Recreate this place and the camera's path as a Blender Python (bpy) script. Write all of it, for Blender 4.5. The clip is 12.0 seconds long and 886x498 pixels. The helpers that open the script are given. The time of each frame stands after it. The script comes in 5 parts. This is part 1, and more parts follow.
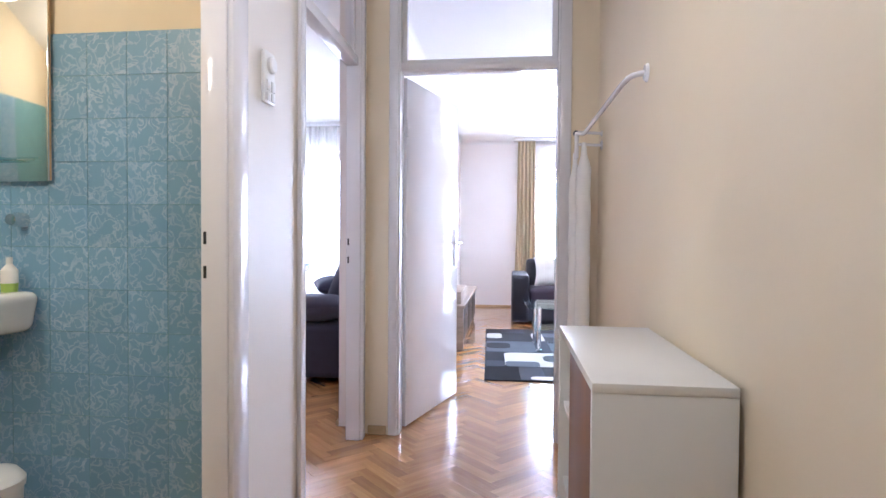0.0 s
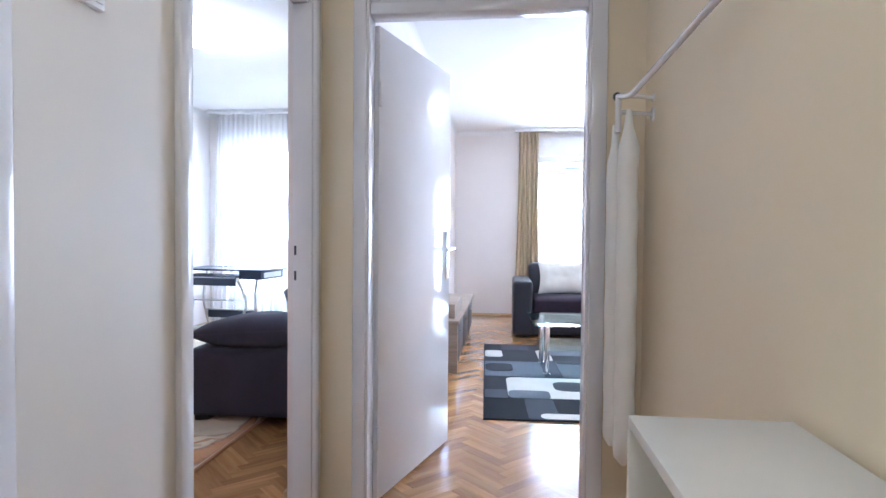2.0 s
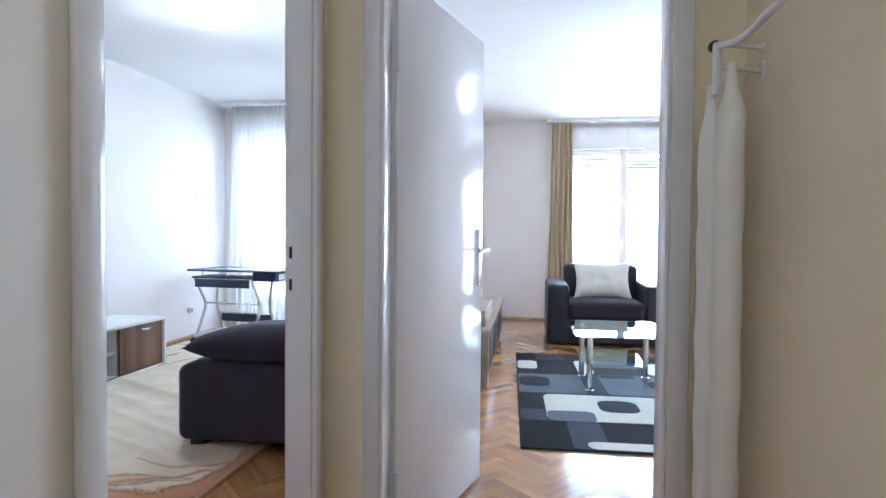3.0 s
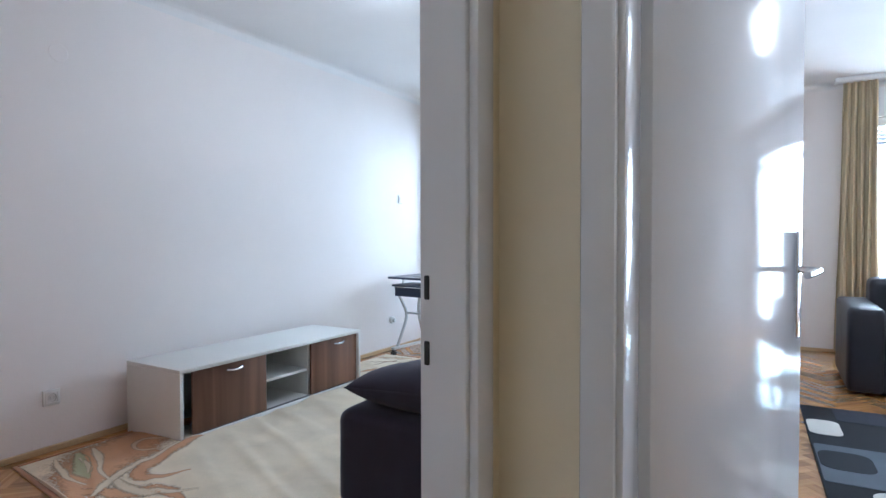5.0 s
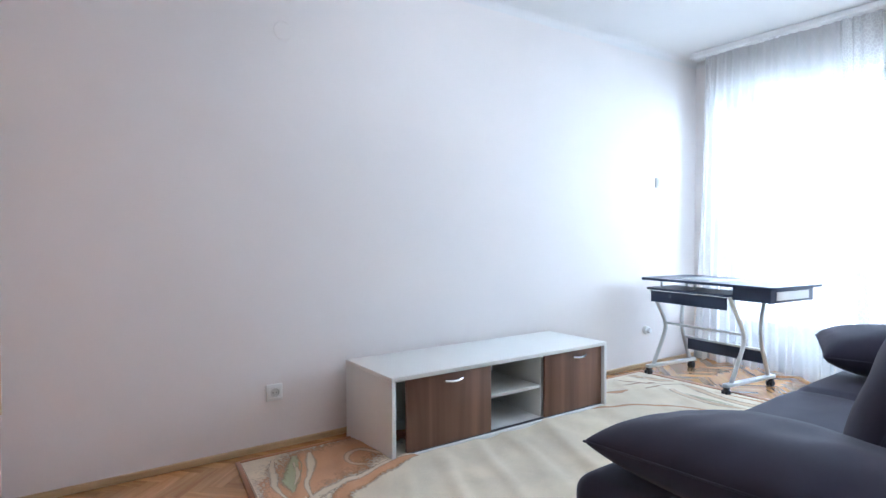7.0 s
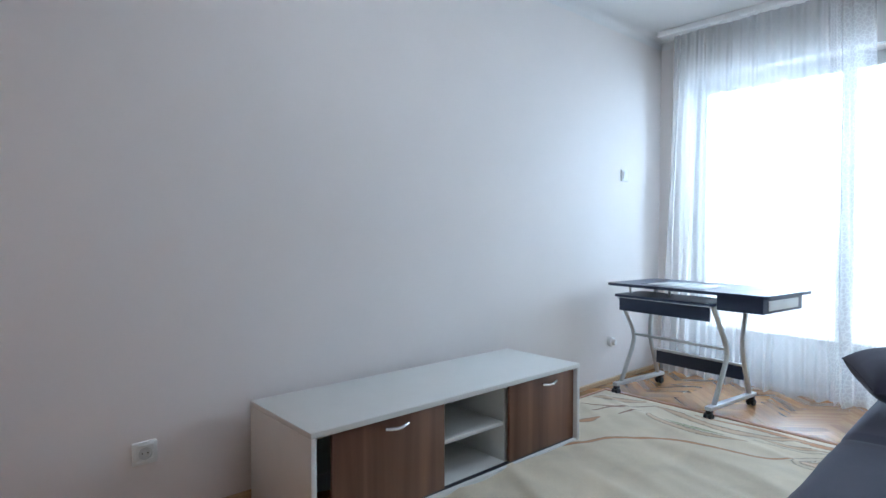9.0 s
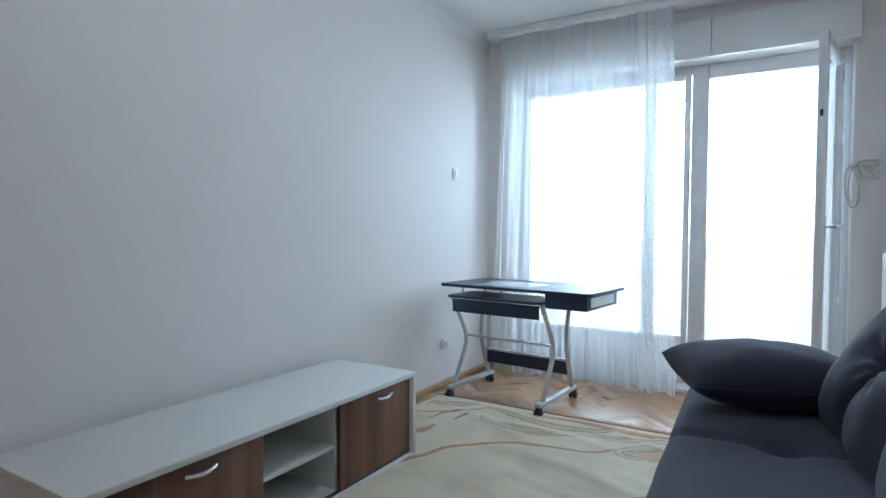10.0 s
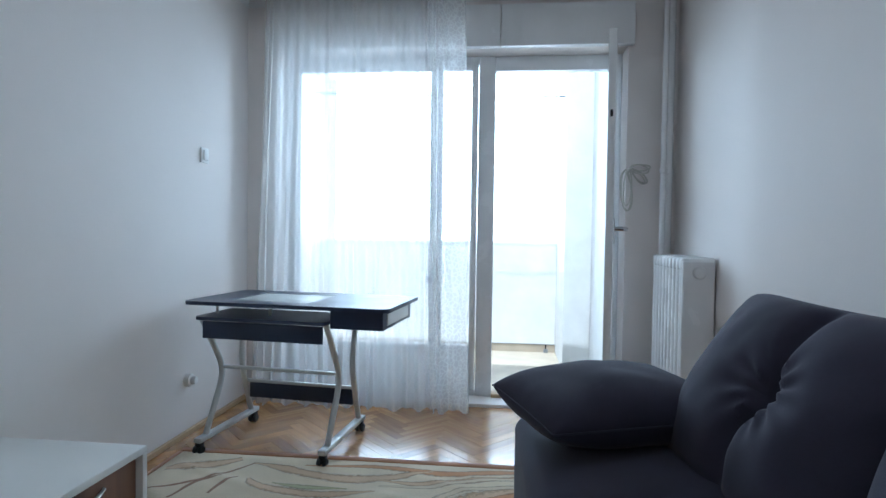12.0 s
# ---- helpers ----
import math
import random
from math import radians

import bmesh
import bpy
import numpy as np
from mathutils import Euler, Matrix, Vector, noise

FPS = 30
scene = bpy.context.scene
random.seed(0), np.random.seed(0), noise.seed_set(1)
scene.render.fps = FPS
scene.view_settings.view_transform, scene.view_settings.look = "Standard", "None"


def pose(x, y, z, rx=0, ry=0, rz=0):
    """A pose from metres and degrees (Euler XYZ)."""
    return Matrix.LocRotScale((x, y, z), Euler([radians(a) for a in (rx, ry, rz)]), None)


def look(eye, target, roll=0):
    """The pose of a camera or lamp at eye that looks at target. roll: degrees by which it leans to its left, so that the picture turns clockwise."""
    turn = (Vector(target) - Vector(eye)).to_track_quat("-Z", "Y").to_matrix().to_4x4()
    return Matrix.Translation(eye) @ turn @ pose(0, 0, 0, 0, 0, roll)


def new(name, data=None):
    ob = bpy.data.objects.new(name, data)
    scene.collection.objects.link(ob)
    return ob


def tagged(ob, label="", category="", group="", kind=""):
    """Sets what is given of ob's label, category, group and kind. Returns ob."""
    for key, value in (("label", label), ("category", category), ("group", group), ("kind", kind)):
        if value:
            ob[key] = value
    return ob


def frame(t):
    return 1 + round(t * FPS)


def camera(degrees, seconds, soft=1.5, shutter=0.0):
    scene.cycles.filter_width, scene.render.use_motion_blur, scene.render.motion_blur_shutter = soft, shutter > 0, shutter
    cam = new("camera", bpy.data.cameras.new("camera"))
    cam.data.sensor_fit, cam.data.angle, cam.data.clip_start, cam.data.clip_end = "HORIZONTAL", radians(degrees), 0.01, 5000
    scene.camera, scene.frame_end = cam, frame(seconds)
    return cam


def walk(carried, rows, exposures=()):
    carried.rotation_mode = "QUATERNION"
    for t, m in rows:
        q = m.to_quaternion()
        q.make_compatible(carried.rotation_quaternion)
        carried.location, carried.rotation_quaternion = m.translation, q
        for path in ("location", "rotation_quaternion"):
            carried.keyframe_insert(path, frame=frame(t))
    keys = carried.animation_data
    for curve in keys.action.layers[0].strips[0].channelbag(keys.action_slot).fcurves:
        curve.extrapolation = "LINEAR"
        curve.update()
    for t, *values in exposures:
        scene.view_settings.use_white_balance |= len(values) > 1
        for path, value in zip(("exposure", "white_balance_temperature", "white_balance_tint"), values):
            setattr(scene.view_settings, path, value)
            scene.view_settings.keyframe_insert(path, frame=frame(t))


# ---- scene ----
cam = camera(76.6, 12.0)
PATH = [
    (0, (0.079, 0.081, 1.107), (-0.154, 2.067, 1.062), 0.4),
    (0.5, (0.046, 0.287, 1.115), (-0.191, 2.272, 1.071), 0.5),
    (1, (0.022, 0.466, 1.124), (-0.196, 2.454, 1.077), 0.5),
    (1.5, (0.02, 0.695, 1.122), (-0.196, 2.682, 1.076), 0.5),
    (2, (0.023, 0.933, 1.137), (-0.196, 2.92, 1.088), 0.5),
    (2.5, (-0.01, 1.166, 1.134), (-0.25, 3.151, 1.083), 0.5),
    (4.5, (-0.243, 2.11, 1.142), (-1.033, 3.946, 1.088), 0.0),
    (5, (-0.337, 2.314, 1.151), (-1.354, 4.035, 1.102), -0.1),
    (5.5, (-0.465, 2.453, 1.154), (-1.699, 4.027, 1.106), 0.2),
    (6, (-0.5655, 2.655, 1.12), (-2.031, 4.015, 1.07), 0.0),
    (6.5, (-0.675, 2.795, 1.091), (-2.316, 3.937, 1.04), -0.2),
    (8.5, (-1.3, 3.163, 1.101), (-2.921, 4.332, 1.04), -0.0),
    (9, (-1.415, 3.281, 1.098), (-2.91, 4.608, 1.037), 0.1),
    (9.5, (-1.519, 3.384, 1.104), (-2.784, 4.932, 1.04), 0.3),
    (10, (-1.611, 3.479, 1.095), (-2.637, 5.195, 1.034), 0.4),
    (10.5, (-1.727, 3.588, 1.08), (-2.551, 5.409, 1.027), 0.6),
    (11, (-1.824, 3.709, 1.076), (-2.408, 5.621, 1.024), 0.8),
    (11.5, (-1.906, 3.879, 1.078), (-2.326, 5.834, 1.031), 0.8),
    (12, (-1.998, 4.071, 1.102), (-2.202, 6.06, 1.047), 0.8),
]
TONE = [(0, 1.87, 5080, 19), (1.5, 1.63, 4980, 15), (2.5, 1.45, 4940, 8), (4.5, 0.72, 4980, 5), (5.5, 1.20, 5000, 6), (6.5, 1.31, 5000, 6), (8.5, 0.70, 5000, 5), (9.5, 0.33, 5000, 1), (10.5, 0.02, 4930, 0), (12, -0.28, 4990, 1)]
walk(cam, [(t, look(eye, target, roll)) for t, eye, target, roll in PATH], TONE)

# ---------------------------------------------------------------- light
world = bpy.data.worlds.new("sky")
scene.world = world
world.use_nodes = True
wn, wl = world.node_tree.nodes, world.node_tree.links
sky = wn.new("ShaderNodeTexSky")
sky.sky_type = "NISHITA"
sky.sun_disc = False
sky.sun_elevation, sky.sun_rotation = radians(72), radians(180)
wn["Background"].inputs["Strength"].default_value = 0.15
wl.new(sky.outputs["Color"], wn["Background"].inputs["Color"])


def lamp(name, kind, energy, color, matrix, **values):
    data = bpy.data.lights.new(name, kind)
    data.energy, data.color = energy, color
    if kind == "AREA":
        data.shape, data.size, data.size_y = "RECTANGLE", values["w"], values["h"]
    elif kind == "POINT":
        data.shadow_soft_size = values["r"]
    else:
        data.angle = values["angle"]
    ob = new(name, data)
    ob.matrix_world = matrix
    return ob


lamp("sun", "SUN", 5.0, (1.0, 0.95, 0.88), look((0, -20, 20), (0, -20 + 3.09, 20 - 9.51)), angle=radians(0.6))
lamp("loggia_daylight", "AREA", 48, (0.90, 0.96, 1.0), look((-2.42, 9.36, 1.80), (-2.42, 0, 1.5)), w=1.86, h=1.52)
lamp("living_daylight", "AREA", 100, (0.92, 0.97, 1.0), look((1.55, 9.32, 1.25), (1.55, 0, 1.1)), w=2.3, h=2.2)
# added fill without a fitting, apart from the mirror lamp, evens out the tiles
lamp("bath_fill", "POINT", 8.5, (1.0, 0.80, 0.50), pose(-1.62, 0.45, 2.20), r=0.09)
lamp("bedroom_bulb", "POINT", 8.5, (1.0, 0.96, 0.92), pose(-2.16, 4.85, 2.45), r=0.04)
lamp("living_bulb", "POINT", 5, (1.0, 0.95, 0.88), pose(0.76, 6.05, 2.45), r=0.04)
# assumed ceiling light out of view, added to brighten the hall
lamp("hall_fill", "POINT", 4, (1.0, 0.88, 0.70), pose(-0.1, 0.9, 2.40), r=0.10)

# ---------------------------------------------------------------- materials


def shader(name):
    m = bpy.data.materials.new(name)
    m.use_nodes = True
    n, l = m.node_tree.nodes, m.node_tree.links
    return m, n, l, n["Principled BSDF"]


def plain(name, color, rough=0.5, metal=0.0, vary=0.08, scale=6.0, bump=0.0, bump_scale=200.0, coat=0.0, spec=0.5):
    """Paint, plastic, metal: a base colour with soft large and fine variation and a fine relief."""
    m, n, l, b = shader(name)
    co = n.new("ShaderNodeTexCoord")
    big = n.new("ShaderNodeTexNoise")
    big.inputs["Scale"].default_value, big.inputs["Detail"].default_value = scale, 6
    l.new(co.outputs["Object"], big.inputs["Vector"])
    ramp = n.new("ShaderNodeMapRange")
    ramp.inputs["From Min"].default_value, ramp.inputs["From Max"].default_value = 0.3, 0.7
    ramp.inputs["To Min"].default_value, ramp.inputs["To Max"].default_value = 1 - vary, 1 + vary * 0.5
    l.new(big.outputs["Fac"], ramp.inputs["Value"])
    mul = n.new("ShaderNodeVectorMath")
    mul.operation = "SCALE"
    mul.inputs[0].default_value = color
    l.new(ramp.outputs["Result"], mul.inputs["Scale"])
    l.new(mul.outputs["Vector"], b.inputs["Base Color"])
    rr = n.new("ShaderNodeMapRange")
    rr.inputs["To Min"].default_value, rr.inputs["To Max"].default_value = max(0.02, rough - 0.06), rough + 0.08
    l.new(big.outputs["Fac"], rr.inputs["Value"])
    l.new(rr.outputs["Result"], b.inputs["Roughness"])
    b.inputs["Metallic"].default_value = metal
    b.inputs["Coat Weight"].default_value = coat
    b.inputs["Specular IOR Level"].default_value = spec
    if bump:
        fine = n.new("ShaderNodeTexNoise")
        fine.inputs["Scale"].default_value, fine.inputs["Detail"].default_value = bump_scale, 4
        l.new(co.outputs["Object"], fine.inputs["Vector"])
        bp = n.new("ShaderNodeBump")
        bp.inputs["Strength"].default_value, bp.inputs["Distance"].default_value = bump, 0.004
        l.new(fine.outputs["Fac"], bp.inputs["Height"])
        l.new(bp.outputs["Normal"], b.inputs["Normal"])
    return m


def wood(name, dark, light, rough=0.35, stretch=(1, 22, 22), scale=2.0, coat=0.0, coord="Object", random_tone=0.0):
    """Board with grain along one axis; loose pieces differ in tone."""
    m, n, l, b = shader(name)
    co = n.new("ShaderNodeTexCoord")
    mp = n.new("ShaderNodeMapping")
    mp.inputs["Scale"].default_value = stretch
    l.new(co.outputs[coord], mp.inputs["Vector"])
    tone = None
    if random_tone:
        info, geo, add, fr = n.new("ShaderNodeObjectInfo"), n.new("ShaderNodeNewGeometry"), n.new("ShaderNodeMath"), n.new("ShaderNodeMath")
        fr.operation = "FRACT"
        l.new(info.outputs["Random"], add.inputs[0])
        l.new(geo.outputs["Random Per Island"], add.inputs[1])
        l.new(add.outputs[0], fr.inputs[0])
        tone = fr.outputs[0]
        shift = n.new("ShaderNodeVectorMath")
        shift.operation = "SCALE"
        shift.inputs[0].default_value = (37.0, 91.0, 13.0)
        l.new(tone, shift.inputs["Scale"])
        l.new(shift.outputs["Vector"], mp.inputs["Location"])
    g = n.new("ShaderNodeTexNoise")
    g.inputs["Scale"].default_value, g.inputs["Detail"].default_value, g.inputs["Distortion"].default_value = scale, 8, 0.6
    l.new(mp.outputs["Vector"], g.inputs["Vector"])
    ramp = n.new("ShaderNodeValToRGB")
    ramp.color_ramp.elements[0].position, ramp.color_ramp.elements[1].position = 0.3, 0.7
    ramp.color_ramp.elements[0].color, ramp.color_ramp.elements[1].color = (*dark, 1), (*light, 1)
    l.new(g.outputs["Fac"], ramp.inputs["Fac"])
    out = ramp.outputs["Color"]
    if tone:
        tr = n.new("ShaderNodeMapRange")
        tr.inputs["To Min"].default_value, tr.inputs["To Max"].default_value = 1 - random_tone, 1 + random_tone
        l.new(tone, tr.inputs["Value"])
        sc = n.new("ShaderNodeVectorMath")
        sc.operation = "SCALE"
        l.new(out, sc.inputs[0])
        l.new(tr.outputs["Result"], sc.inputs["Scale"])
        out = sc.outputs["Vector"]
    l.new(out, b.inputs["Base Color"])
    rr = n.new("ShaderNodeMapRange")
    rr.inputs["To Min"].default_value, rr.inputs["To Max"].default_value = max(0.03, rough - 0.08), rough + 0.12
    l.new(g.outputs["Fac"], rr.inputs["Value"])
    l.new(rr.outputs["Result"], b.inputs["Roughness"])
    bp = n.new("ShaderNodeBump")
    bp.inputs["Strength"].default_value, bp.inputs["Distance"].default_value = 0.12, 0.001
    l.new(g.outputs["Fac"], bp.inputs["Height"])
    l.new(bp.outputs["Normal"], b.inputs["Normal"])
    b.inputs["Coat Weight"].default_value = coat
    b.inputs["Coat Roughness"].default_value = 0.1
    return m


def fabric(name, color, weave=900.0, rough=0.9, sheen=0.3, vary=0.15):
    m, n, l, b = shader(name)
    co = n.new("ShaderNodeTexCoord")
    big, fine = n.new("ShaderNodeTexNoise"), n.new("ShaderNodeTexNoise")
    big.inputs["Scale"].default_value, big.inputs["Detail"].default_value = 4.0, 5
    fine.inputs["Scale"].default_value, fine.inputs["Detail"].default_value = weave, 2
    for t in (big, fine):
        l.new(co.outputs["Object"], t.inputs["Vector"])
    add = n.new("ShaderNodeMath")
    l.new(big.outputs["Fac"], add.inputs[0])
    l.new(fine.outputs["Fac"], add.inputs[1])
    mr = n.new("ShaderNodeMapRange")
    mr.inputs["From Min"].default_value, mr.inputs["From Max"].default_value = 0.6, 1.4
    mr.inputs["To Min"].default_value, mr.inputs["To Max"].default_value = 1 - vary, 1 + vary
    l.new(add.outputs[0], mr.inputs["Value"])
    sc = n.new("ShaderNodeVectorMath")
    sc.operation = "SCALE"
    sc.inputs[0].default_value = color
    l.new(mr.outputs["Result"], sc.inputs["Scale"])
    l.new(sc.outputs["Vector"], b.inputs["Base Color"])
    b.inputs["Roughness"].default_value = rough
    b.inputs["Sheen Weight"].default_value = sheen
    bp = n.new("ShaderNodeBump")
    bp.inputs["Strength"].default_value, bp.inputs["Distance"].default_value = 0.3, 0.001
    l.new(fine.outputs["Fac"], bp.inputs["Height"])
    l.new(bp.outputs["Normal"], b.inputs["Normal"])
    return m


def glass(name, tint=(1, 1, 1), gloss=0.08):
    """Clear pane: see-through with a faint gloss."""
    m, n, l, b = shader(name)
    n.remove(b)
    tr, gl, mix, lw = n.new("ShaderNodeBsdfTransparent"), n.new("ShaderNodeBsdfGlossy"), n.new("ShaderNodeMixShader"), n.new("ShaderNodeLayerWeight")
    tr.inputs["Color"].default_value = (*tint, 1)
    gl.inputs["Roughness"].default_value = 0.02
    pw, fa = n.new("ShaderNodeMath"), n.new("ShaderNodeMath")
    pw.operation, fa.operation = "POWER", "MULTIPLY_ADD"
    pw.inputs[1].default_value = 4.0
    fa.inputs[1].default_value, fa.inputs[2].default_value = 0.5, gloss * 0.5
    l.new(lw.outputs["Facing"], pw.inputs[0])
    l.new(pw.outputs[0], fa.inputs[0])
    l.new(fa.outputs[0], mix.inputs[0])
    l.new(tr.outputs[0], mix.inputs[1])
    l.new(gl.outputs[0], mix.inputs[2])
    l.new(mix.outputs[0], n["Material Output"].inputs["Surface"])
    return m


def glow(name, color, strength):
    m, n, l, b = shader(name)
    b.inputs["Base Color"].default_value = (0.9, 0.9, 0.9, 1)
    b.inputs["Emission Color"].default_value = (*color, 1)
    b.inputs["Emission Strength"].default_value = strength
    return m


def sheer(name, color, opacity, pattern=True):
    """Thin net cloth: mostly see-through, thicker threads in a diamond lattice."""
    m, n, l, b = shader(name)
    n.remove(b)
    uv = n.new("ShaderNodeTexCoord")
    sep = n.new("ShaderNodeSeparateXYZ")
    l.new(uv.outputs["UV"], sep.inputs[0])
    tr, df, tl, m1, m2 = (n.new(k) for k in ("ShaderNodeBsdfTransparent", "ShaderNodeBsdfDiffuse", "ShaderNodeBsdfTranslucent", "ShaderNodeMixShader", "ShaderNodeMixShader"))
    df.inputs["Color"].default_value = tl.inputs["Color"].default_value = (*color, 1)
    m1.inputs[0].default_value = 0.72
    l.new(df.outputs[0], m1.inputs[1])
    l.new(tl.outputs[0], m1.inputs[2])
    l.new(tr.outputs[0], m2.inputs[1])
    l.new(m1.outputs[0], m2.inputs[2])

    def tri(sign):
        a = n.new("ShaderNodeMath")
        a.operation = "MULTIPLY_ADD"
        l.new(sep.outputs["Y"], a.inputs[0])
        a.inputs[1].default_value = sign * 0.55
        l.new(sep.outputs["X"], a.inputs[2])
        p = n.new("ShaderNodeMath")
        p.operation = "PINGPONG"
        l.new(a.outputs[0], p.inputs[0])
        p.inputs[1].default_value = 0.045
        c = n.new("ShaderNodeMath")
        c.operation = "LESS_THAN"
        l.new(p.outputs[0], c.inputs[0])
        c.inputs[1].default_value = 0.003
        return c.outputs[0]
    mx = n.new("ShaderNodeMath")
    mx.operation = "MAXIMUM"
    l.new(tri(1), mx.inputs[0])
    l.new(tri(-1), mx.inputs[1])
    mr = n.new("ShaderNodeMapRange")
    mr.inputs["To Min"].default_value, mr.inputs["To Max"].default_value = opacity, min(1, opacity + (0.012 if pattern else 0))
    l.new(mx.outputs[0], mr.inputs["Value"])
    # the gathered side carries a border of denser lace
    border = n.new("ShaderNodeMapRange")
    border.inputs["From Min"].default_value, border.inputs["From Max"].default_value = 1.46, 1.66
    border.inputs["To Max"].default_value = 1.0
    l.new(sep.outputs["X"], border.inputs["Value"])
    lace = n.new("ShaderNodeTexVoronoi")
    lace.feature = "DISTANCE_TO_EDGE"
    lace.inputs["Scale"].default_value = 38
    l.new(uv.outputs["UV"], lace.inputs["Vector"])
    thread = n.new("ShaderNodeMapRange")
    thread.inputs["From Min"].default_value, thread.inputs["From Max"].default_value = 0.06, 0.12
    thread.inputs["To Min"].default_value, thread.inputs["To Max"].default_value = 0.13, 0.06
    l.new(lace.outputs["Distance"], thread.inputs["Value"])
    more = n.new("ShaderNodeMath")
    more.operation = "MULTIPLY_ADD"
    l.new(border.outputs["Result"], more.inputs[0])
    l.new(thread.outputs["Result"], more.inputs[1])
    l.new(mr.outputs["Result"], more.inputs[2])
    l.new(more.outputs[0], m2.inputs[0])
    l.new(m2.outputs[0], n["Material Output"].inputs["Surface"])
    return m


def pile(name, color, vary=0.16, soft_edge=True):
    """Cut pile: fine tufts over a soft brushed mottle."""
    m, n, l, b = shader(name)
    co = n.new("ShaderNodeTexCoord")
    fine, soft = n.new("ShaderNodeTexNoise"), n.new("ShaderNodeTexNoise")
    fine.inputs["Scale"].default_value, fine.inputs["Detail"].default_value = 260, 3
    soft.inputs["Scale"].default_value, soft.inputs["Detail"].default_value, soft.inputs["Distortion"].default_value = 4.0, 6, 0.6
    add = n.new("ShaderNodeMath")
    l.new(co.outputs["Object"], fine.inputs["Vector"])
    l.new(co.outputs["Object"], soft.inputs["Vector"])
    l.new(fine.outputs["Fac"], add.inputs[0])
    l.new(soft.outputs["Fac"], add.inputs[1])
    mr = n.new("ShaderNodeMapRange")
    mr.inputs["From Min"].default_value, mr.inputs["From Max"].default_value = 0.65, 1.35
    mr.inputs["To Min"].default_value, mr.inputs["To Max"].default_value = 1 - 1.4 * vary, 1 + vary
    l.new(add.outputs[0], mr.inputs["Value"])
    sc = n.new("ShaderNodeVectorMath")
    sc.operation = "SCALE"
    sc.inputs[0].default_value = color
    l.new(mr.outputs["Result"], sc.inputs["Scale"])
    l.new(sc.outputs["Vector"], b.inputs["Base Color"])
    b.inputs["Roughness"].default_value = 0.95
    b.inputs["Sheen Weight"].default_value = 0.2
    bp = n.new("ShaderNodeBump")
    bp.inputs["Strength"].default_value, bp.inputs["Distance"].default_value = 0.5, 0.003
    l.new(fine.outputs["Fac"], bp.inputs["Height"])
    l.new(bp.outputs["Normal"], b.inputs["Normal"])
    if soft_edge:
        # the tufts thin out and mingle with the ground towards a stroke's rim
        rim, tuft, fray, cover = n.new("ShaderNodeSeparateXYZ"), n.new("ShaderNodeTexNoise"), n.new("ShaderNodeMath"), n.new("ShaderNodeMapRange")
        tuft.inputs["Scale"].default_value, tuft.inputs["Detail"].default_value = 70, 4
        l.new(co.outputs["Object"], tuft.inputs["Vector"])
        l.new(co.outputs["UV"], rim.inputs[0])
        fray.operation = "MULTIPLY_ADD"
        fray.inputs[1].default_value = 0.9
        l.new(tuft.outputs["Fac"], fray.inputs[0])
        l.new(rim.outputs["X"], fray.inputs[2])
        cover.inputs["From Min"].default_value, cover.inputs["From Max"].default_value = 0.50, 1.05
        cover.inputs["To Max"].default_value = 0.92
        l.new(fray.outputs[0], cover.inputs["Value"])
        bare, blend = n.new("ShaderNodeBsdfTransparent"), n.new("ShaderNodeMixShader")
        l.new(cover.outputs["Result"], blend.inputs[0])
        l.new(bare.outputs[0], blend.inputs[1])
        l.new(b.outputs[0], blend.inputs[2])
        l.new(blend.outputs[0], n["Material Output"].inputs["Surface"])
    return m


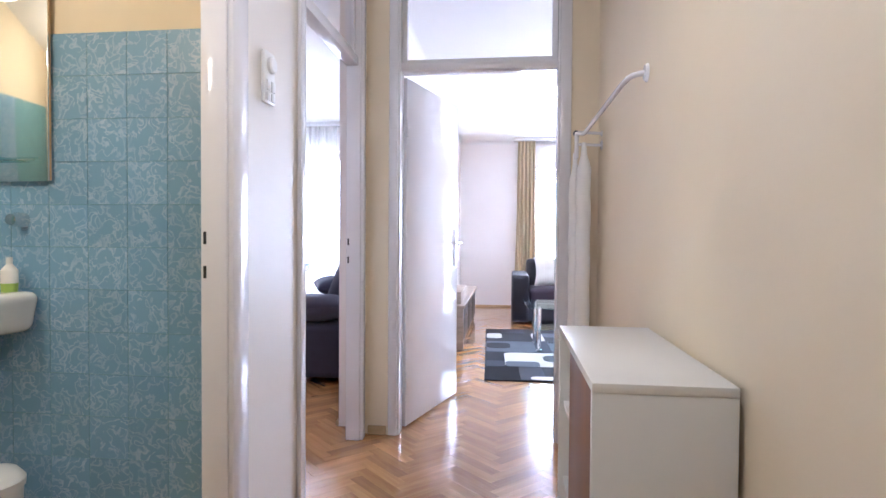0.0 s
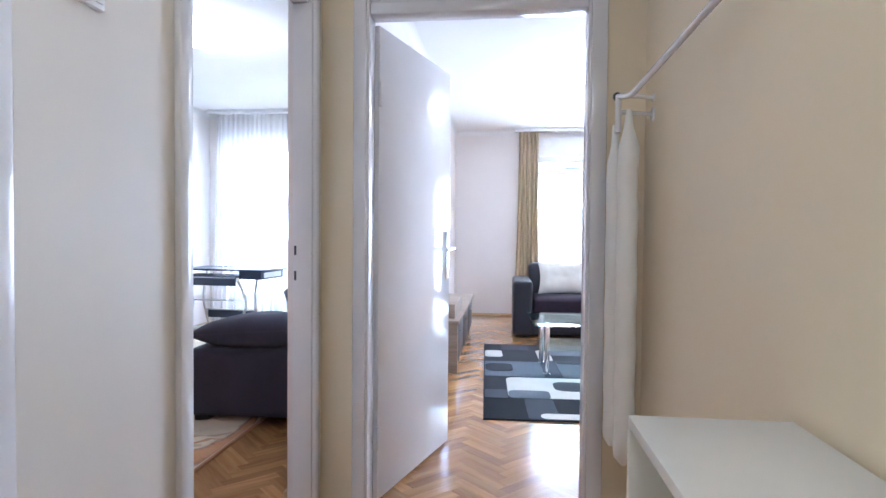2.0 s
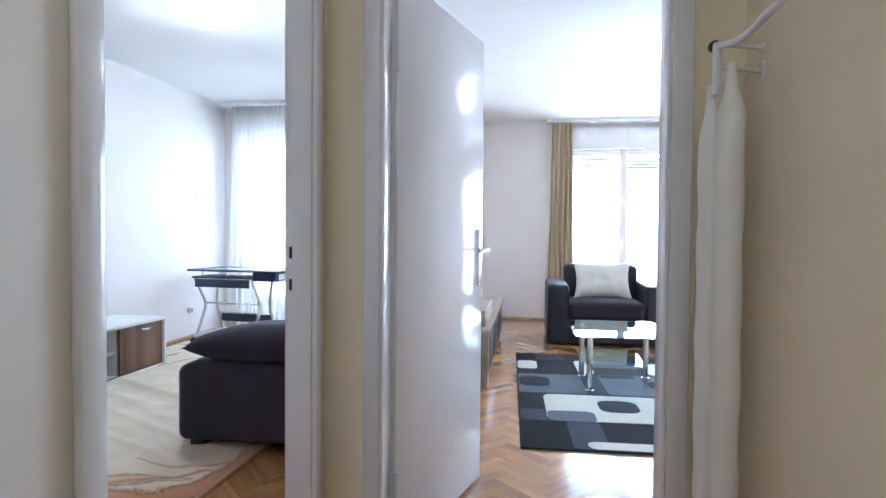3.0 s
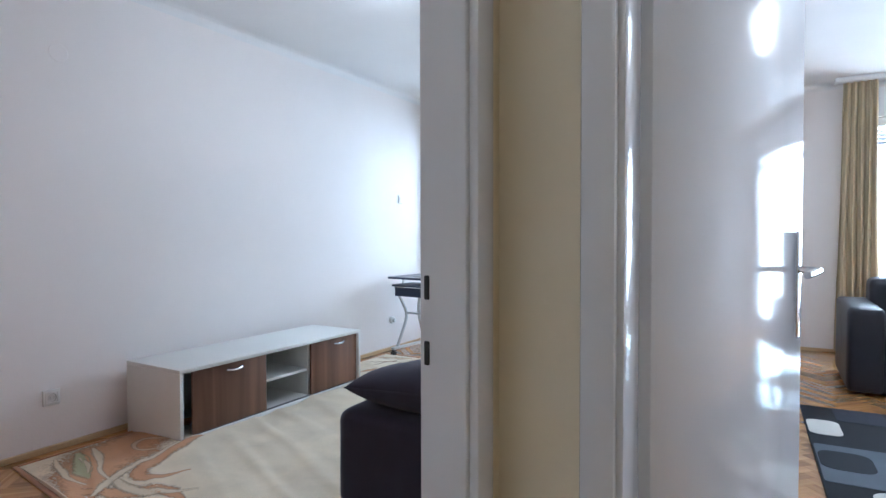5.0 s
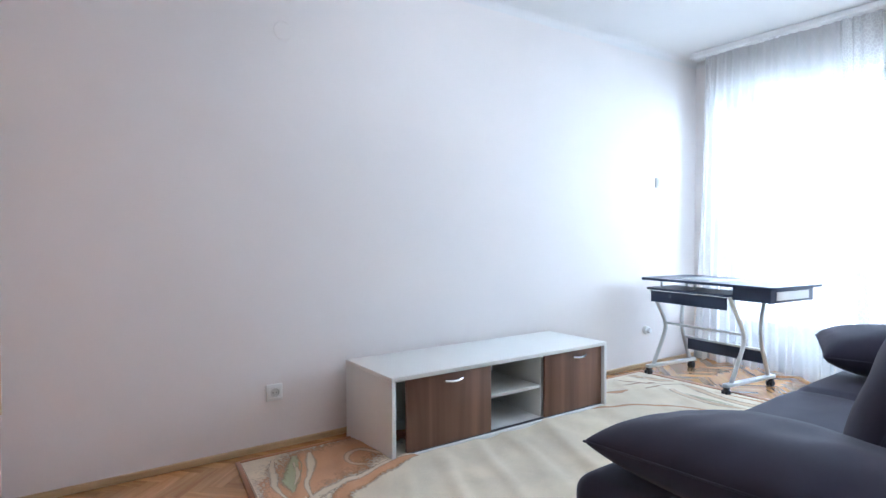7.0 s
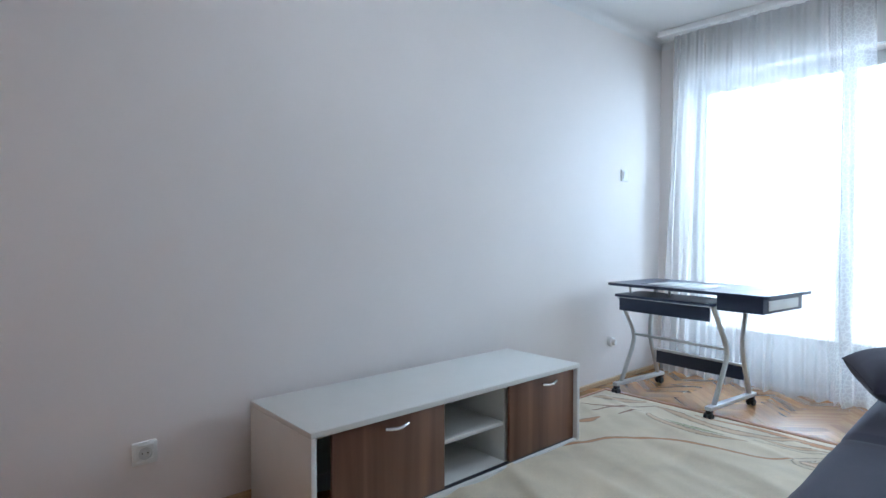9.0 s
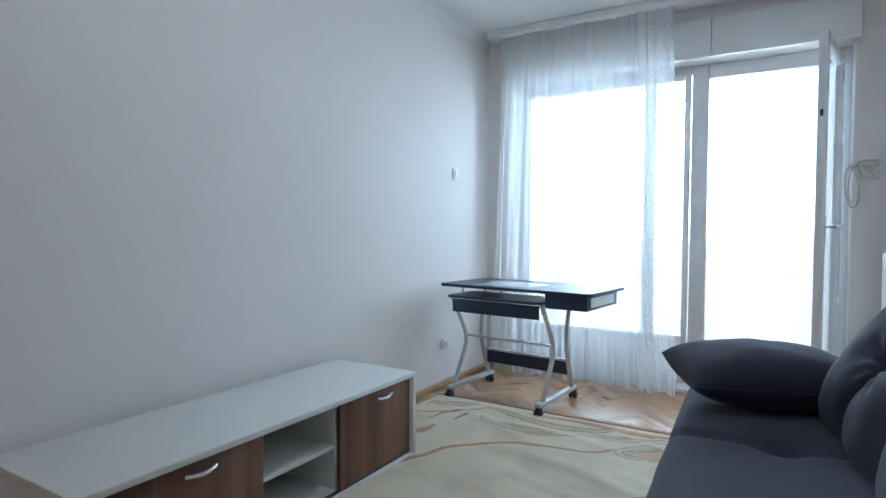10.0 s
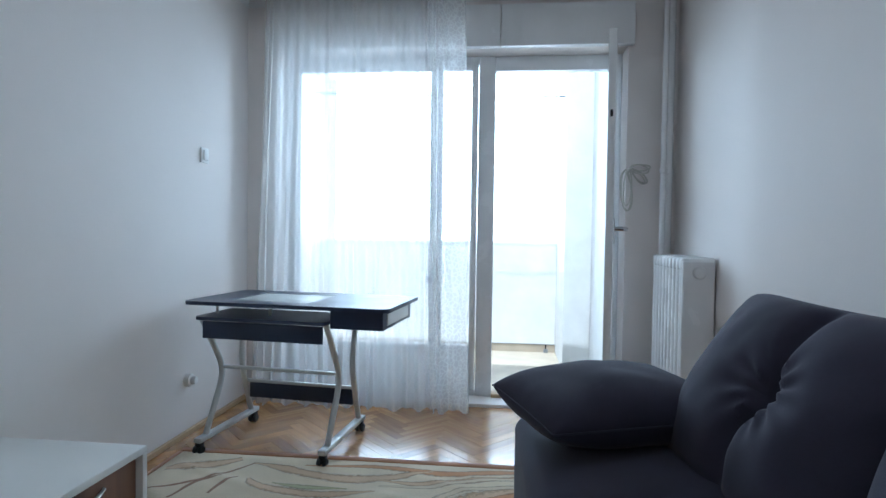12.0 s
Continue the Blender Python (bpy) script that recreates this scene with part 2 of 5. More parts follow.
def tile_glaze(name):
    """Turquoise glaze with pale worm-like veins."""
    m, n, l, b = shader(name)
    co, info = n.new("ShaderNodeTexCoord"), n.new("ShaderNodeObjectInfo")
    off = n.new("ShaderNodeVectorMath")
    off.operation = "SCALE"
    off.inputs[0].default_value = (31.0, 17.0, 53.0)
    l.new(info.outputs["Random"], off.inputs["Scale"])
    add = n.new("ShaderNodeVectorMath")
    l.new(co.outputs["Object"], add.inputs[0])
    l.new(off.outputs["Vector"], add.inputs[1])
    no = n.new("ShaderNodeTexNoise")
    no.inputs["Scale"].default_value, no.inputs["Detail"].default_value, no.inputs["Distortion"].default_value = 24.0, 2.0, 0.9
    l.new(add.outputs["Vector"], no.inputs["Vector"])
    # pale veins follow one level of the noise
    d = n.new("ShaderNodeMath")
    d.operation = "SUBTRACT"
    d.inputs[1].default_value = 0.53
    l.new(no.outputs["Fac"], d.inputs[0])
    a = n.new("ShaderNodeMath")
    a.operation = "ABSOLUTE"
    l.new(d.outputs[0], a.inputs[0])
    mr = n.new("ShaderNodeMapRange")
    mr.inputs["From Min"].default_value, mr.inputs["From Max"].default_value = 0.0, 0.065
    mr.inputs["To Min"].default_value, mr.inputs["To Max"].default_value = 0.95, 0.0
    l.new(a.outputs[0], mr.inputs["Value"])
    big = n.new("ShaderNodeTexNoise")
    big.inputs["Scale"].default_value = 14.0
    l.new(add.outputs["Vector"], big.inputs["Vector"])
    mul = n.new("ShaderNodeMath")
    mul.operation = "MULTIPLY"
    l.new(mr.outputs["Result"], mul.inputs[0])
    l.new(big.outputs["Fac"], mul.inputs[1])
    mix = n.new("ShaderNodeMix")
    mix.data_type = "RGBA"
    mix.inputs["A"].default_value, mix.inputs["B"].default_value = (0.20, 0.365, 0.54, 1), (0.54, 0.66, 0.76, 1)
    l.new(mul.outputs[0], mix.inputs["Factor"])
    tone = n.new("ShaderNodeMapRange")
    tone.inputs["To Min"].default_value, tone.inputs["To Max"].default_value = 0.92, 1.06
    l.new(info.outputs["Random"], tone.inputs["Value"])
    sc = n.new("ShaderNodeVectorMath")
    sc.operation = "SCALE"
    l.new(mix.outputs["Result"], sc.inputs[0])
    l.new(tone.outputs["Result"], sc.inputs["Scale"])
    l.new(sc.outputs["Vector"], b.inputs["Base Color"])
    b.inputs["Roughness"].default_value = 0.34
    return m


CREAM = plain("cream_wall_paint", (0.81, 0.708, 0.52), 0.6, vary=0.04, scale=1.5, bump=0.08, bump_scale=120)
PINKISH = plain("pale_rose_wall_paint", (0.78, 0.732, 0.70), 0.65, vary=0.03, scale=1.5, bump=0.12, bump_scale=90)
CEIL = plain("white_ceiling_paint", (0.745, 0.735, 0.72), 0.8, vary=0.03, scale=2, bump=0.1, bump_scale=60)
GLOSS = plain("white_gloss_paint", (0.77, 0.76, 0.77), 0.10, vary=0.03, scale=4, bump=0.012, bump_scale=14, coat=0.0, spec=0.28)
FRAMEP = plain("white_frame_paint", (0.80, 0.80, 0.80), 0.25, vary=0.04, scale=5, bump=0.1, bump_scale=40)
OAK = wood("oak_parquet", (0.35, 0.172, 0.060), (0.51, 0.280, 0.105), 0.20, (3, 30, 1), 1.0, 0.6, "UV", 0.30)
JOINT = plain("dark_floor_joint", (0.28, 0.15, 0.065), 0.8)
SKIRT = wood("oak_skirting", (0.45, 0.305, 0.155), (0.58, 0.42, 0.235), 0.35, (3, 3, 40), 1.0)
WALNUT = wood("walnut_laminate", (0.105, 0.048, 0.028), (0.235, 0.120, 0.070), 0.42, (9, 9, 0.5), 1.2)
WHITELAM = plain("white_laminate", (0.74, 0.74, 0.71), 0.35, vary=0.03)
DARKLAM = plain("dark_laminate", (0.025, 0.027, 0.036), 0.35)
SLAT = plain("grey_shutter_slat", (0.26, 0.27, 0.28), 0.6)
SOFAF = fabric("slate_sofa_fabric", (0.0310, 0.0285, 0.0510), sheen=0.08, vary=0.28)
NAVY = plain("navy_laminate", (0.014, 0.025, 0.062), 0.34, vary=0.04)
SILVER = plain("silver_powder_coat", (0.55, 0.56, 0.55), 0.35, 0.6)
CHROME = plain("chrome", (0.75, 0.75, 0.76), 0.12, 1.0, vary=0.02)
BLACK = plain("black_plastic", (0.015, 0.015, 0.016), 0.45)
PLASTIC = plain("white_plastic", (0.82, 0.82, 0.80), 0.35, vary=0.03)
GLASSM = glass("clear_glass")
TABLEG = glass("table_glass", (0.80, 0.93, 0.92), 0.09)
NET = sheer("net_curtain", (0.96, 0.97, 0.97), 0.33)
GOLD = wood("olive_gold_curtain_cloth", (0.34, 0.29, 0.19), (0.70, 0.57, 0.36), 0.75, (16, 16, 0.5), 1.4)
RUG = pile("cream_pile", (0.65, 0.56, 0.405), soft_edge=False)
RUG_RUST, RUG_TAN, RUG_GREEN, RUG_CREAM, RUG_VEIN = pile("rust_pile", (0.52, 0.265, 0.115)), pile("tan_pile", (0.60, 0.43, 0.27)), pile("sage_pile", (0.40, 0.40, 0.225)), pile("pale_cream_pile", (0.64, 0.54, 0.385)), pile("brown_pile", (0.27, 0.135, 0.07))
RUGEDGE = fabric("rust_rug_binding", (0.36, 0.155, 0.055), 400)
PINKLAM = wood("peach_laminate", (0.70, 0.41, 0.28), (0.76, 0.47, 0.33), 0.4, (14, 14, 1), 1.0)
BEECH = wood("beech_edge", (0.62, 0.42, 0.22), (0.72, 0.52, 0.30), 0.4, (20, 20, 1), 1.0)
TILE = tile_glaze("turquoise_tile_glaze")
GROUT = plain("tile_grout", (0.20, 0.40, 0.47), 0.8)
BULB = glow("lamp_opal", (1.0, 0.97, 0.92), 3.0)
BATHGLOW = glow("bath_lamp_opal", (1.0, 0.85, 0.55), 1.8)
LEATHER = plain("dark_leather", (0.011, 0.010, 0.018), 0.45, vary=0.15, bump=0.3, bump_scale=120)
PURPLE = fabric("aubergine_seat_cloth", (0.022, 0.013, 0.026), sheen=0.05)
OFFWHITE = fabric("off_white_cushion_cloth", (0.66, 0.62, 0.55), 600)
CERAMIC = plain("white_ceramic", (0.80, 0.80, 0.77), 0.12, vary=0.02, coat=0.5)
CONCRETE = plain("white_render", (0.86, 0.86, 0.84), 0.85, vary=0.06, bump=0.3, bump_scale=60)
BALCONY = plain("beige_floor_tile", (0.50, 0.43, 0.33), 0.6, vary=0.12)
MIRROR = plain("mirror_silver", (0.86, 0.88, 0.87), 0.02, 1.0, vary=0.0)

# ---------------------------------------------------------------- mesh tools


def box(bm, x0, x1, y0, y1, z0, z1, bevel=0.0, seg=2, m=None):
    v = [bm.verts.new((x, y, z)) for x in (x0, x1) for y in (y0, y1) for z in (z0, z1)]
    fs = [bm.faces.new([v[i] for i in f]) for f in ((0, 1, 3, 2), (4, 6, 7, 5), (0, 4, 5, 1), (2, 3, 7, 6), (0, 2, 6, 4), (1, 5, 7, 3))]
    if bevel:
        edges = list({e for f in fs for e in f.edges})
        r = bmesh.ops.bevel(bm, geom=edges, offset=bevel, segments=seg, affect="EDGES", profile=0.5)
        v = list({w for f in r["faces"] for w in f.verts} | {w for w in v if w.is_valid})
    if m is not None:
        bmesh.ops.transform(bm, matrix=m, verts=[w for w in v if w.is_valid])
    return bm


def tube(bm, pts, r, sides=12, close=True):
    """A round bar along a line of points."""
    pts = [Vector(p) for p in pts]
    rings = []
    side = None
    for i, p in enumerate(pts):
        d = (pts[min(i + 1, len(pts) - 1)] - pts[max(i - 1, 0)]).normalized()
        if side is None:
            side = d.orthogonal().normalized()
        side = (side - d * side.dot(d)).normalized()
        up = d.cross(side)
        rr = r[i] if isinstance(r, (list, tuple)) else r
        rings.append([bm.verts.new(p + (side * math.cos(a) + up * math.sin(a)) * rr) for a in (2 * math.pi * k / sides for k in range(sides))])
    for a, b in zip(rings, rings[1:]):
        for k in range(sides):
            bm.faces.new((a[k], a[(k + 1) % sides], b[(k + 1) % sides], b[k])).smooth = True
    if close:
        bm.faces.new(rings[0][::-1])
        bm.faces.new(rings[-1])
    return bm


def lathe(bm, profile, centre=(0, 0, 0), axis="Z", sides=32):
    """Turns (radius, height) pairs round an axis."""
    turn = {"Z": Matrix(), "Y": Matrix.Rotation(radians(-90), 4, "X"), "X": Matrix.Rotation(radians(90), 4, "Y")}[axis]
    rings = []
    for r, h in profile:
        if r < 1e-5:
            rings.append([bm.verts.new(Vector(centre) + turn @ Vector((0, 0, h)))])
        else:
            rings.append([bm.verts.new(Vector(centre) + turn @ Vector((r * math.cos(a), r * math.sin(a), h))) for a in (2 * math.pi * k / sides for k in range(sides))])
    for a, b in zip(rings, rings[1:]):
        for k in range(sides):
            q = [a[k % len(a)], a[(k + 1) % len(a)], b[(k + 1) % len(b)], b[k % len(b)]]
            q = [w for i, w in enumerate(q) if w not in q[:i]]
            if len(q) > 2:
                bm.faces.new(q).smooth = True
    return bm


def bend(points, radius=0.05, steps=5):
    """A line with its inner corners rounded."""
    pts = [Vector(p) for p in points]
    out = [pts[0]]
    for a, b, c in zip(pts, pts[1:], pts[2:]):
        p, q = b + (a - b).normalized() * radius, b + (c - b).normalized() * radius
        for i in range(steps + 1):
            t = i / steps
            out.append(p * (1 - t) ** 2 + b * 2 * t * (1 - t) + q * t * t)
    return out + [pts[-1]]


def mesh_object(name, bm, mat, smooth=True):
    bmesh.ops.recalc_face_normals(bm, faces=bm.faces)
    me = bpy.data.meshes.new(name)
    bm.to_mesh(me)
    bm.free()
    me.materials.append(mat)
    if smooth:
        me.set_sharp_from_angle(angle=radians(38))
    return new(name, me)


def part(name, bm, mat, parent, label=""):
    ob = mesh_object(name, bm, mat)
    ob.parent = parent
    return tagged(ob, label)


def thing(name, label, category, at=(0, 0, 0), turn=0, group=""):
    ob = new(name)
    ob.matrix_world = pose(*at, 0, 0, turn)
    return tagged(ob, label, category, group)


def structure(name, bm, mat, label, category):
    return tagged(mesh_object(name, bm, mat), label, category, kind="structure")


def B(*args, **kw):
    return box(bmesh.new(), *args, **kw)


def wall(bm, axis, a0, a1, b0, b1, z0, z1, openings=()):
    """A wall of thickness a0..a1 across `axis`, b0..b1 long, with openings (b0, b1, z0, z1) cut through it."""
    bs = sorted({b0, b1, *(v for o in openings for v in o[:2] if b0 < v < b1)})
    zs = sorted({z0, z1, *(v for o in openings for v in o[2:] if z0 < v < z1)})
    solid = lambda i, j: 0 <= i < len(bs) - 1 and 0 <= j < len(zs) - 1 and not any(
        o[0] < (bs[i] + bs[i + 1]) / 2 < o[1] and o[2] < (zs[j] + zs[j + 1]) / 2 < o[3] for o in openings)
    P = lambda a, b, z: bm.verts.new((a, b, z) if axis == "x" else (b, a, z))
    F = lambda *p: bm.faces.new([P(*q) for q in p])
    for i in range(len(bs) - 1):
        for j in range(len(zs) - 1):
            if not solid(i, j):
                continue
            u, v, s, t = bs[i], bs[i + 1], zs[j], zs[j + 1]
            for a in (a0, a1):
                F((a, u, s), (a, v, s), (a, v, t), (a, u, t))
            for k, b in ((i - 1, u), (i + 1, v)):
                if not solid(k, j):
                    F((a0, b, s), (a1, b, s), (a1, b, t), (a0, b, t))
            for k, z in ((j - 1, s), (j + 1, t)):
                if not solid(i, k):
                    F((a0, u, z), (a1, u, z), (a1, v, z), (a0, v, z))
    bmesh.ops.remove_doubles(bm, verts=bm.verts, dist=1e-5)
    return bm


# ---------------------------------------------------------------- the setting
CEILING = 2.62
HX0, HX1, HY = -0.715, 0.545, 3.13          # hall: side walls, end wall
BX0, BX1, BY0, BY1 = -3.66, -0.785, 2.10, 7.62  # bedroom
BXE = -0.892                               # its long wall behind the sofa
LX0, LX1, LY0, LY1 = -0.69, 3.4, 3.225, 8.95    # living room
HEAD = 2.54                                # top of the door frames with their fanlights

structure("floor_base", B(-4.2, 4.0, -1.7, 9.1, -0.22, -0.006), JOINT, "dark screed under the parquet", "floor")
structure("ceiling", B(-4.2, 4.0, -1.7, 7.925, CEILING, CEILING + 0.12), CEIL, "matt white painted plaster ceiling", "ceiling")
structure("ceiling_living_bay", B(-0.95, 4.0, 7.925, 9.2, CEILING, CEILING + 0.2), CEIL, "matt white painted plaster ceiling", "ceiling")

# the hall's side wall, faced cream towards the hall, with daylight put into its paler colour, and rose towards the
# bedroom
structure("wall_hall_west", wall(bmesh.new(), "x", -0.757, HX0, -1.3, 3.031, -0.02, CEILING, [(0.80, 1.60, -1, 2.06), (2.162, 3.04, -1, HEAD)]), plain("daylit_cream_wall_paint", (0.79, 0.75, 0.69), 0.55, vary=0.04, scale=1.5, bump=0.08, bump_scale=120), "cream wall with two door openings, coloured paler as by daylight", "wall")
structure("wall_hall_corner", B(-0.757, HX0, 3.031, HY, -0.02, CEILING), CREAM, "narrow cream wall strip in the hall corner", "wall")
structure("wall_bedroom_east_near", wall(bmesh.new(), "x", -0.785, -0.757, 2.02, HY, -0.02, CEILING, [(2.162, 3.03, -1, HEAD)]), PINKISH, "pale rose painted wall with a door opening", "wall")


def slant(bm):
    """The long wall runs a little out of square, narrowing the bedroom towards its window."""
    for v in bm.verts:
        if -1.05 < v.co.x < -0.8 and v.co.y > 3.2:
            v.co.x -= 0.012 * (v.co.y - 3.2)
    return bm


structure("wall_bedroom_east", slant(wall(bmesh.new(), "x", BXE, LX0, LY0, 9.1, -0.02, CEILING)), PINKISH, "pale rose painted partition wall", "wall")
structure("wall_hall_end", wall(bmesh.new(), "y", HY, HY + 0.05, -0.785, 0.60, -0.02, CEILING, [(-0.537, 0.349, -1, HEAD)]), CREAM, "cream painted end wall with a door opening", "wall")
structure("wall_living_near", wall(bmesh.new(), "y", HY + 0.05, LY0, -0.785, 3.5, -0.02, CEILING, [(-0.537, 0.349, -1, HEAD)]), PINKISH, "pale rose wall with a door opening", "wall")
structure("wall_hall_east", wall(bmesh.new(), "x", HX1, HX1 + 0.12, -1.3, HY, -0.02, CEILING), CREAM, "cream painted wall, slightly uneven", "wall")
structure("wall_hall_back", wall(bmesh.new(), "y", -1.42, -1.30, -0.80, 0.70, -0.02, CEILING), CREAM, "cream painted wall", "wall")
structure("wall_bedroom_west", wall(bmesh.new(), "x", BX0 - 0.15, BX0, 2.0, 9.6, -0.02, CEILING), PINKISH, "pale rose painted long wall", "wall")
structure("wall_bedroom_near", wall(bmesh.new(), "y", 2.02, BY0, BX0, -0.785, -0.02, CEILING), PINKISH, "pale rose painted wall", "wall")
structure("wall_bedroom_window", wall(bmesh.new(), "y", BY1, 7.92, BX0, BXE, -0.02, CEILING, [(-3.44, -1.24, 0.02, 2.27)]), PINKISH, "pale rose window wall with a balcony opening", "wall")
structure("wall_living_window", wall(bmesh.new(), "y", LY1, 9.2, LX0, 3.5, -0.02, CEILING, [(0.42, 2.75, 0.05, 2.26)]), PINKISH, "pale rose window wall of the living room", "wall")
structure("wall_living_east", wall(bmesh.new(), "x", LX1, LX1 + 0.12, LY0, LY1, -0.02, CEILING), PINKISH, "pale rose painted wall", "wall")
# bathroom
structure("wall_bath_tiled", B(-2.58, -0.757, 1.908, 2.02, -0.02, CEILING), CREAM, "cream plaster above turquoise tiles", "wall")
structure("wall_bath_east", wall(bmesh.new(), "x", -0.785, -0.7572, -0.6, 1.908, -0.02, CEILING, [(0.80, 1.60, -1, 2.06)]), CREAM, "cream wall beside the bathroom door", "wall")
structure("wall_bath_west", B(-2.58, -2.47, -0.6, 2.02, -0.02, CEILING), CREAM, "cream bathroom wall", "wall")
structure("wall_bath_near", B(-2.58, -0.757, -0.7, -0.6, -0.02, CEILING), CREAM, "cream bathroom wall", "wall")


def cove(x0, x1, y0, y1, r=0.065):
    """Plaster cove round the top of a room."""
    bm = bmesh.new()
    prof = [(r * (1 - math.sin(a)), -r * (1 - math.cos(a))) for a in (math.pi / 2 * k / 6 for k in range(7))]
    rings = []
    for off, dz in prof:
        rings.append([bm.verts.new((x, y, CEILING - 0.002 + dz)) for x, y in ((x0 + off, y0 + off), (x1 - off, y0 + off), (x1 - off, y1 - off), (x0 + off, y1 - off))])
    for a, b in zip(rings, rings[1:]):
        for k in range(4):
            bm.faces.new((a[k], a[(k + 1) % 4], b[(k + 1) % 4], b[k])).smooth = True
    return bm


structure("trim_bedroom_cove", slant(cove(BX0, BXE, BY0, BY1)), CEIL, "white plaster cove along the ceiling", "trim")
structure("trim_living_cove", cove(LX0, LX1, LY0, LY1), CEIL, "white plaster cove along the ceiling", "trim")


def skirting(name, pieces):
    bm = bmesh.new()
    for p in pieces:
        box(bm, *p[:4], 0.0, p[4] if len(p) > 4 else 0.032, 0.004, 1)
    if name == "baseboard_bedroom":
        slant(bm)
    return structure(name, bm, SKIRT, "oak skirting board along the wall", "baseboard")


skirting("baseboard_bedroom", [(BX0, BX0 + 0.018, BY0, BY1), (BX0 + 0.018, -3.44, BY1 - 0.018, BY1), (-1.24, BXE, BY1 - 0.018, BY1), (BXE - 0.018, BXE, LY0, BY1 - 0.018), (BX0 + 0.018, BX1, BY0, BY0 + 0.018)])
skirting("baseboard_hall", [(HX0, HX0 + 0.014, 1.70, 2.11, 0.05), (HX1 - 0.014, HX1, -1.3, HY, 0.05), (HX0 + 0.02, -0.59, HY - 0.014, HY, 0.05), (0.41, HX1 - 0.014, HY - 0.014, HY, 0.05)])
skirting("baseboard_living", [(LX0, LX0 + 0.018, LY0, LY1), (LX0 + 0.018, 0.42, LY1 - 0.018, LY1), (LX1 - 0.018, LX1, LY0, LY1)])


# door frames: lining through the wall, casings on the face, a fanlight above
def door_frame(name, axis, face, back, b0, b1, casings, sign, head=HEAD, fanlight=True, label="white gloss door frame with a glazed fanlight"):
    """sign: the way that the face looks along `axis`. casings: their widths at b0 and b1."""
    casing = max(casings)
    ob = thing(name, label, "door frame")
    ob["kind"] = "structure"
    S = lambda bm, a0, a1, c0, c1, z0, z1, bev=0.004: box(bm, *((min(a0, a1), max(a0, a1), c0, c1) if axis == "x" else (c0, c1, min(a0, a1), max(a0, a1))), z0, z1, bev)
    t = 0.018
    f, out = face + sign * 0.003, face + sign * 0.018
    for nm, c, own in (("jamb", b0, casings[0]), ("jamb", b1, casings[1])):
        s = 1 if c == b0 else -1
        bm = bmesh.new()
        S(bm, f, back, min(c - s * 0.0, c + s * t), max(c, c + s * t), 0.0, head - t - 0.001)
        part(nm, bm, GLOSS, ob)
        bm = bmesh.new()
        S(bm, face, out, min(c + s * 0.008, c - s * own), max(c + s * 0.008, c - s * own), 0.0, head + casing, 0.006)
        part("casing", bm, GLOSS, ob)
    bm = bmesh.new()
    S(bm, f, back, b0, b1, head - t, head)
    part("head", bm, GLOSS, ob)
    bm = bmesh.new()
    S(bm, face, out, b0 + 0.009, b1 - 0.009, head - 0.008, head + casing)
    part("head_casing", bm, GLOSS, ob)
    if fanlight:
        bm = bmesh.new()
        S(bm, f - sign * 0.012, back, b0 + t, b1 - t, 2.012, 2.056)
        part("transom_bar", bm, GLOSS, ob)
        m = (face + back) / 2
        pane = part("fanlight_pane", S(bmesh.new(), m - 0.002, m + 0.002, b0 + t + 0.03, b1 - t - 0.03, 2.083, head - t - 0.03, 0.0), GLASSM, ob, "clear glass fanlight pane")
        pane.visible_shadow = False
        bm = bmesh.new()
        for c0, c1, z0, z1 in ((b0 + t, b0 + t + 0.03, 2.056, head - t), (b1 - t - 0.03, b1 - t, 2.056, head - t), (b0 + t + 0.03, b1 - t - 0.03, 2.056, 2.083), (b0 + t + 0.03, b1 - t - 0.03, head - t - 0.03, head - t)):
            S(bm, m - 0.012, m + 0.012, c0, c1, z0, z1, 0.002)
        part("fanlight_sash", bm, GLOSS, ob)
    return ob


bed_frame = door_frame("door_2", "x", HX0, -0.790, 2.162, 3.03, (0.045, 0.045), 1)
bath_frame = door_frame("door_1", "x", HX0, -0.790, 0.80, 1.60, (0.09, 0.09), 1, head=2.06, fanlight=False, label="white gloss bathroom door frame")
living_frame = door_frame("door_3", "y", HY, LY0 + 0.006, -0.537, 0.349, (0.043, 0.052), -1)


def keeps(parent, y, x, z, s=0.097):
    """Lock keeps: two dark slots with worn rims on a jamb."""
    for dz in (0, -s):
        part("lock_keep", B(x - 0.0045, x + 0.0045, y - 0.002, y + 0.002, z + dz - 0.018, z + dz + 0.018, 0.002), BLACK, parent, "dark metal lock keep")


keeps(bed_frame, 3.03 - 0.0185, -0.777, 1.074)
keeps(bath_frame, 1.60 - 0.0185, -0.777, 1.098)

# the living room's door leaf, ajar into the living room
leaf = thing("door_4", "white gloss flush door leaf standing ajar", "door", (-0.521, 3.242, 0.0), 73.1)
leaf["kind"] = "structure"
part("door_panel", B(0.0, 0.772, -0.020, 0.020, 0.012, 2.005, 0.003), GLOSS, leaf)
for s in (-1, 1):
    part("handle_plate", B(0.715, 0.745, s * 0.0235 - 0.0035, s * 0.0235 + 0.0035, 0.90, 1.16, 0.003), CHROME, leaf, "brushed metal handle plate")
    bm = bmesh.new()
    tube(bm, bend([(0.730, s * 0.024, 1.066), (0.730, s * 0.070, 1.066), (0.61, s * 0.074, 1.060)], 0.02), 0.0085, 10)
    part("door_handle", bm, CHROME, leaf, "brushed metal lever handle")
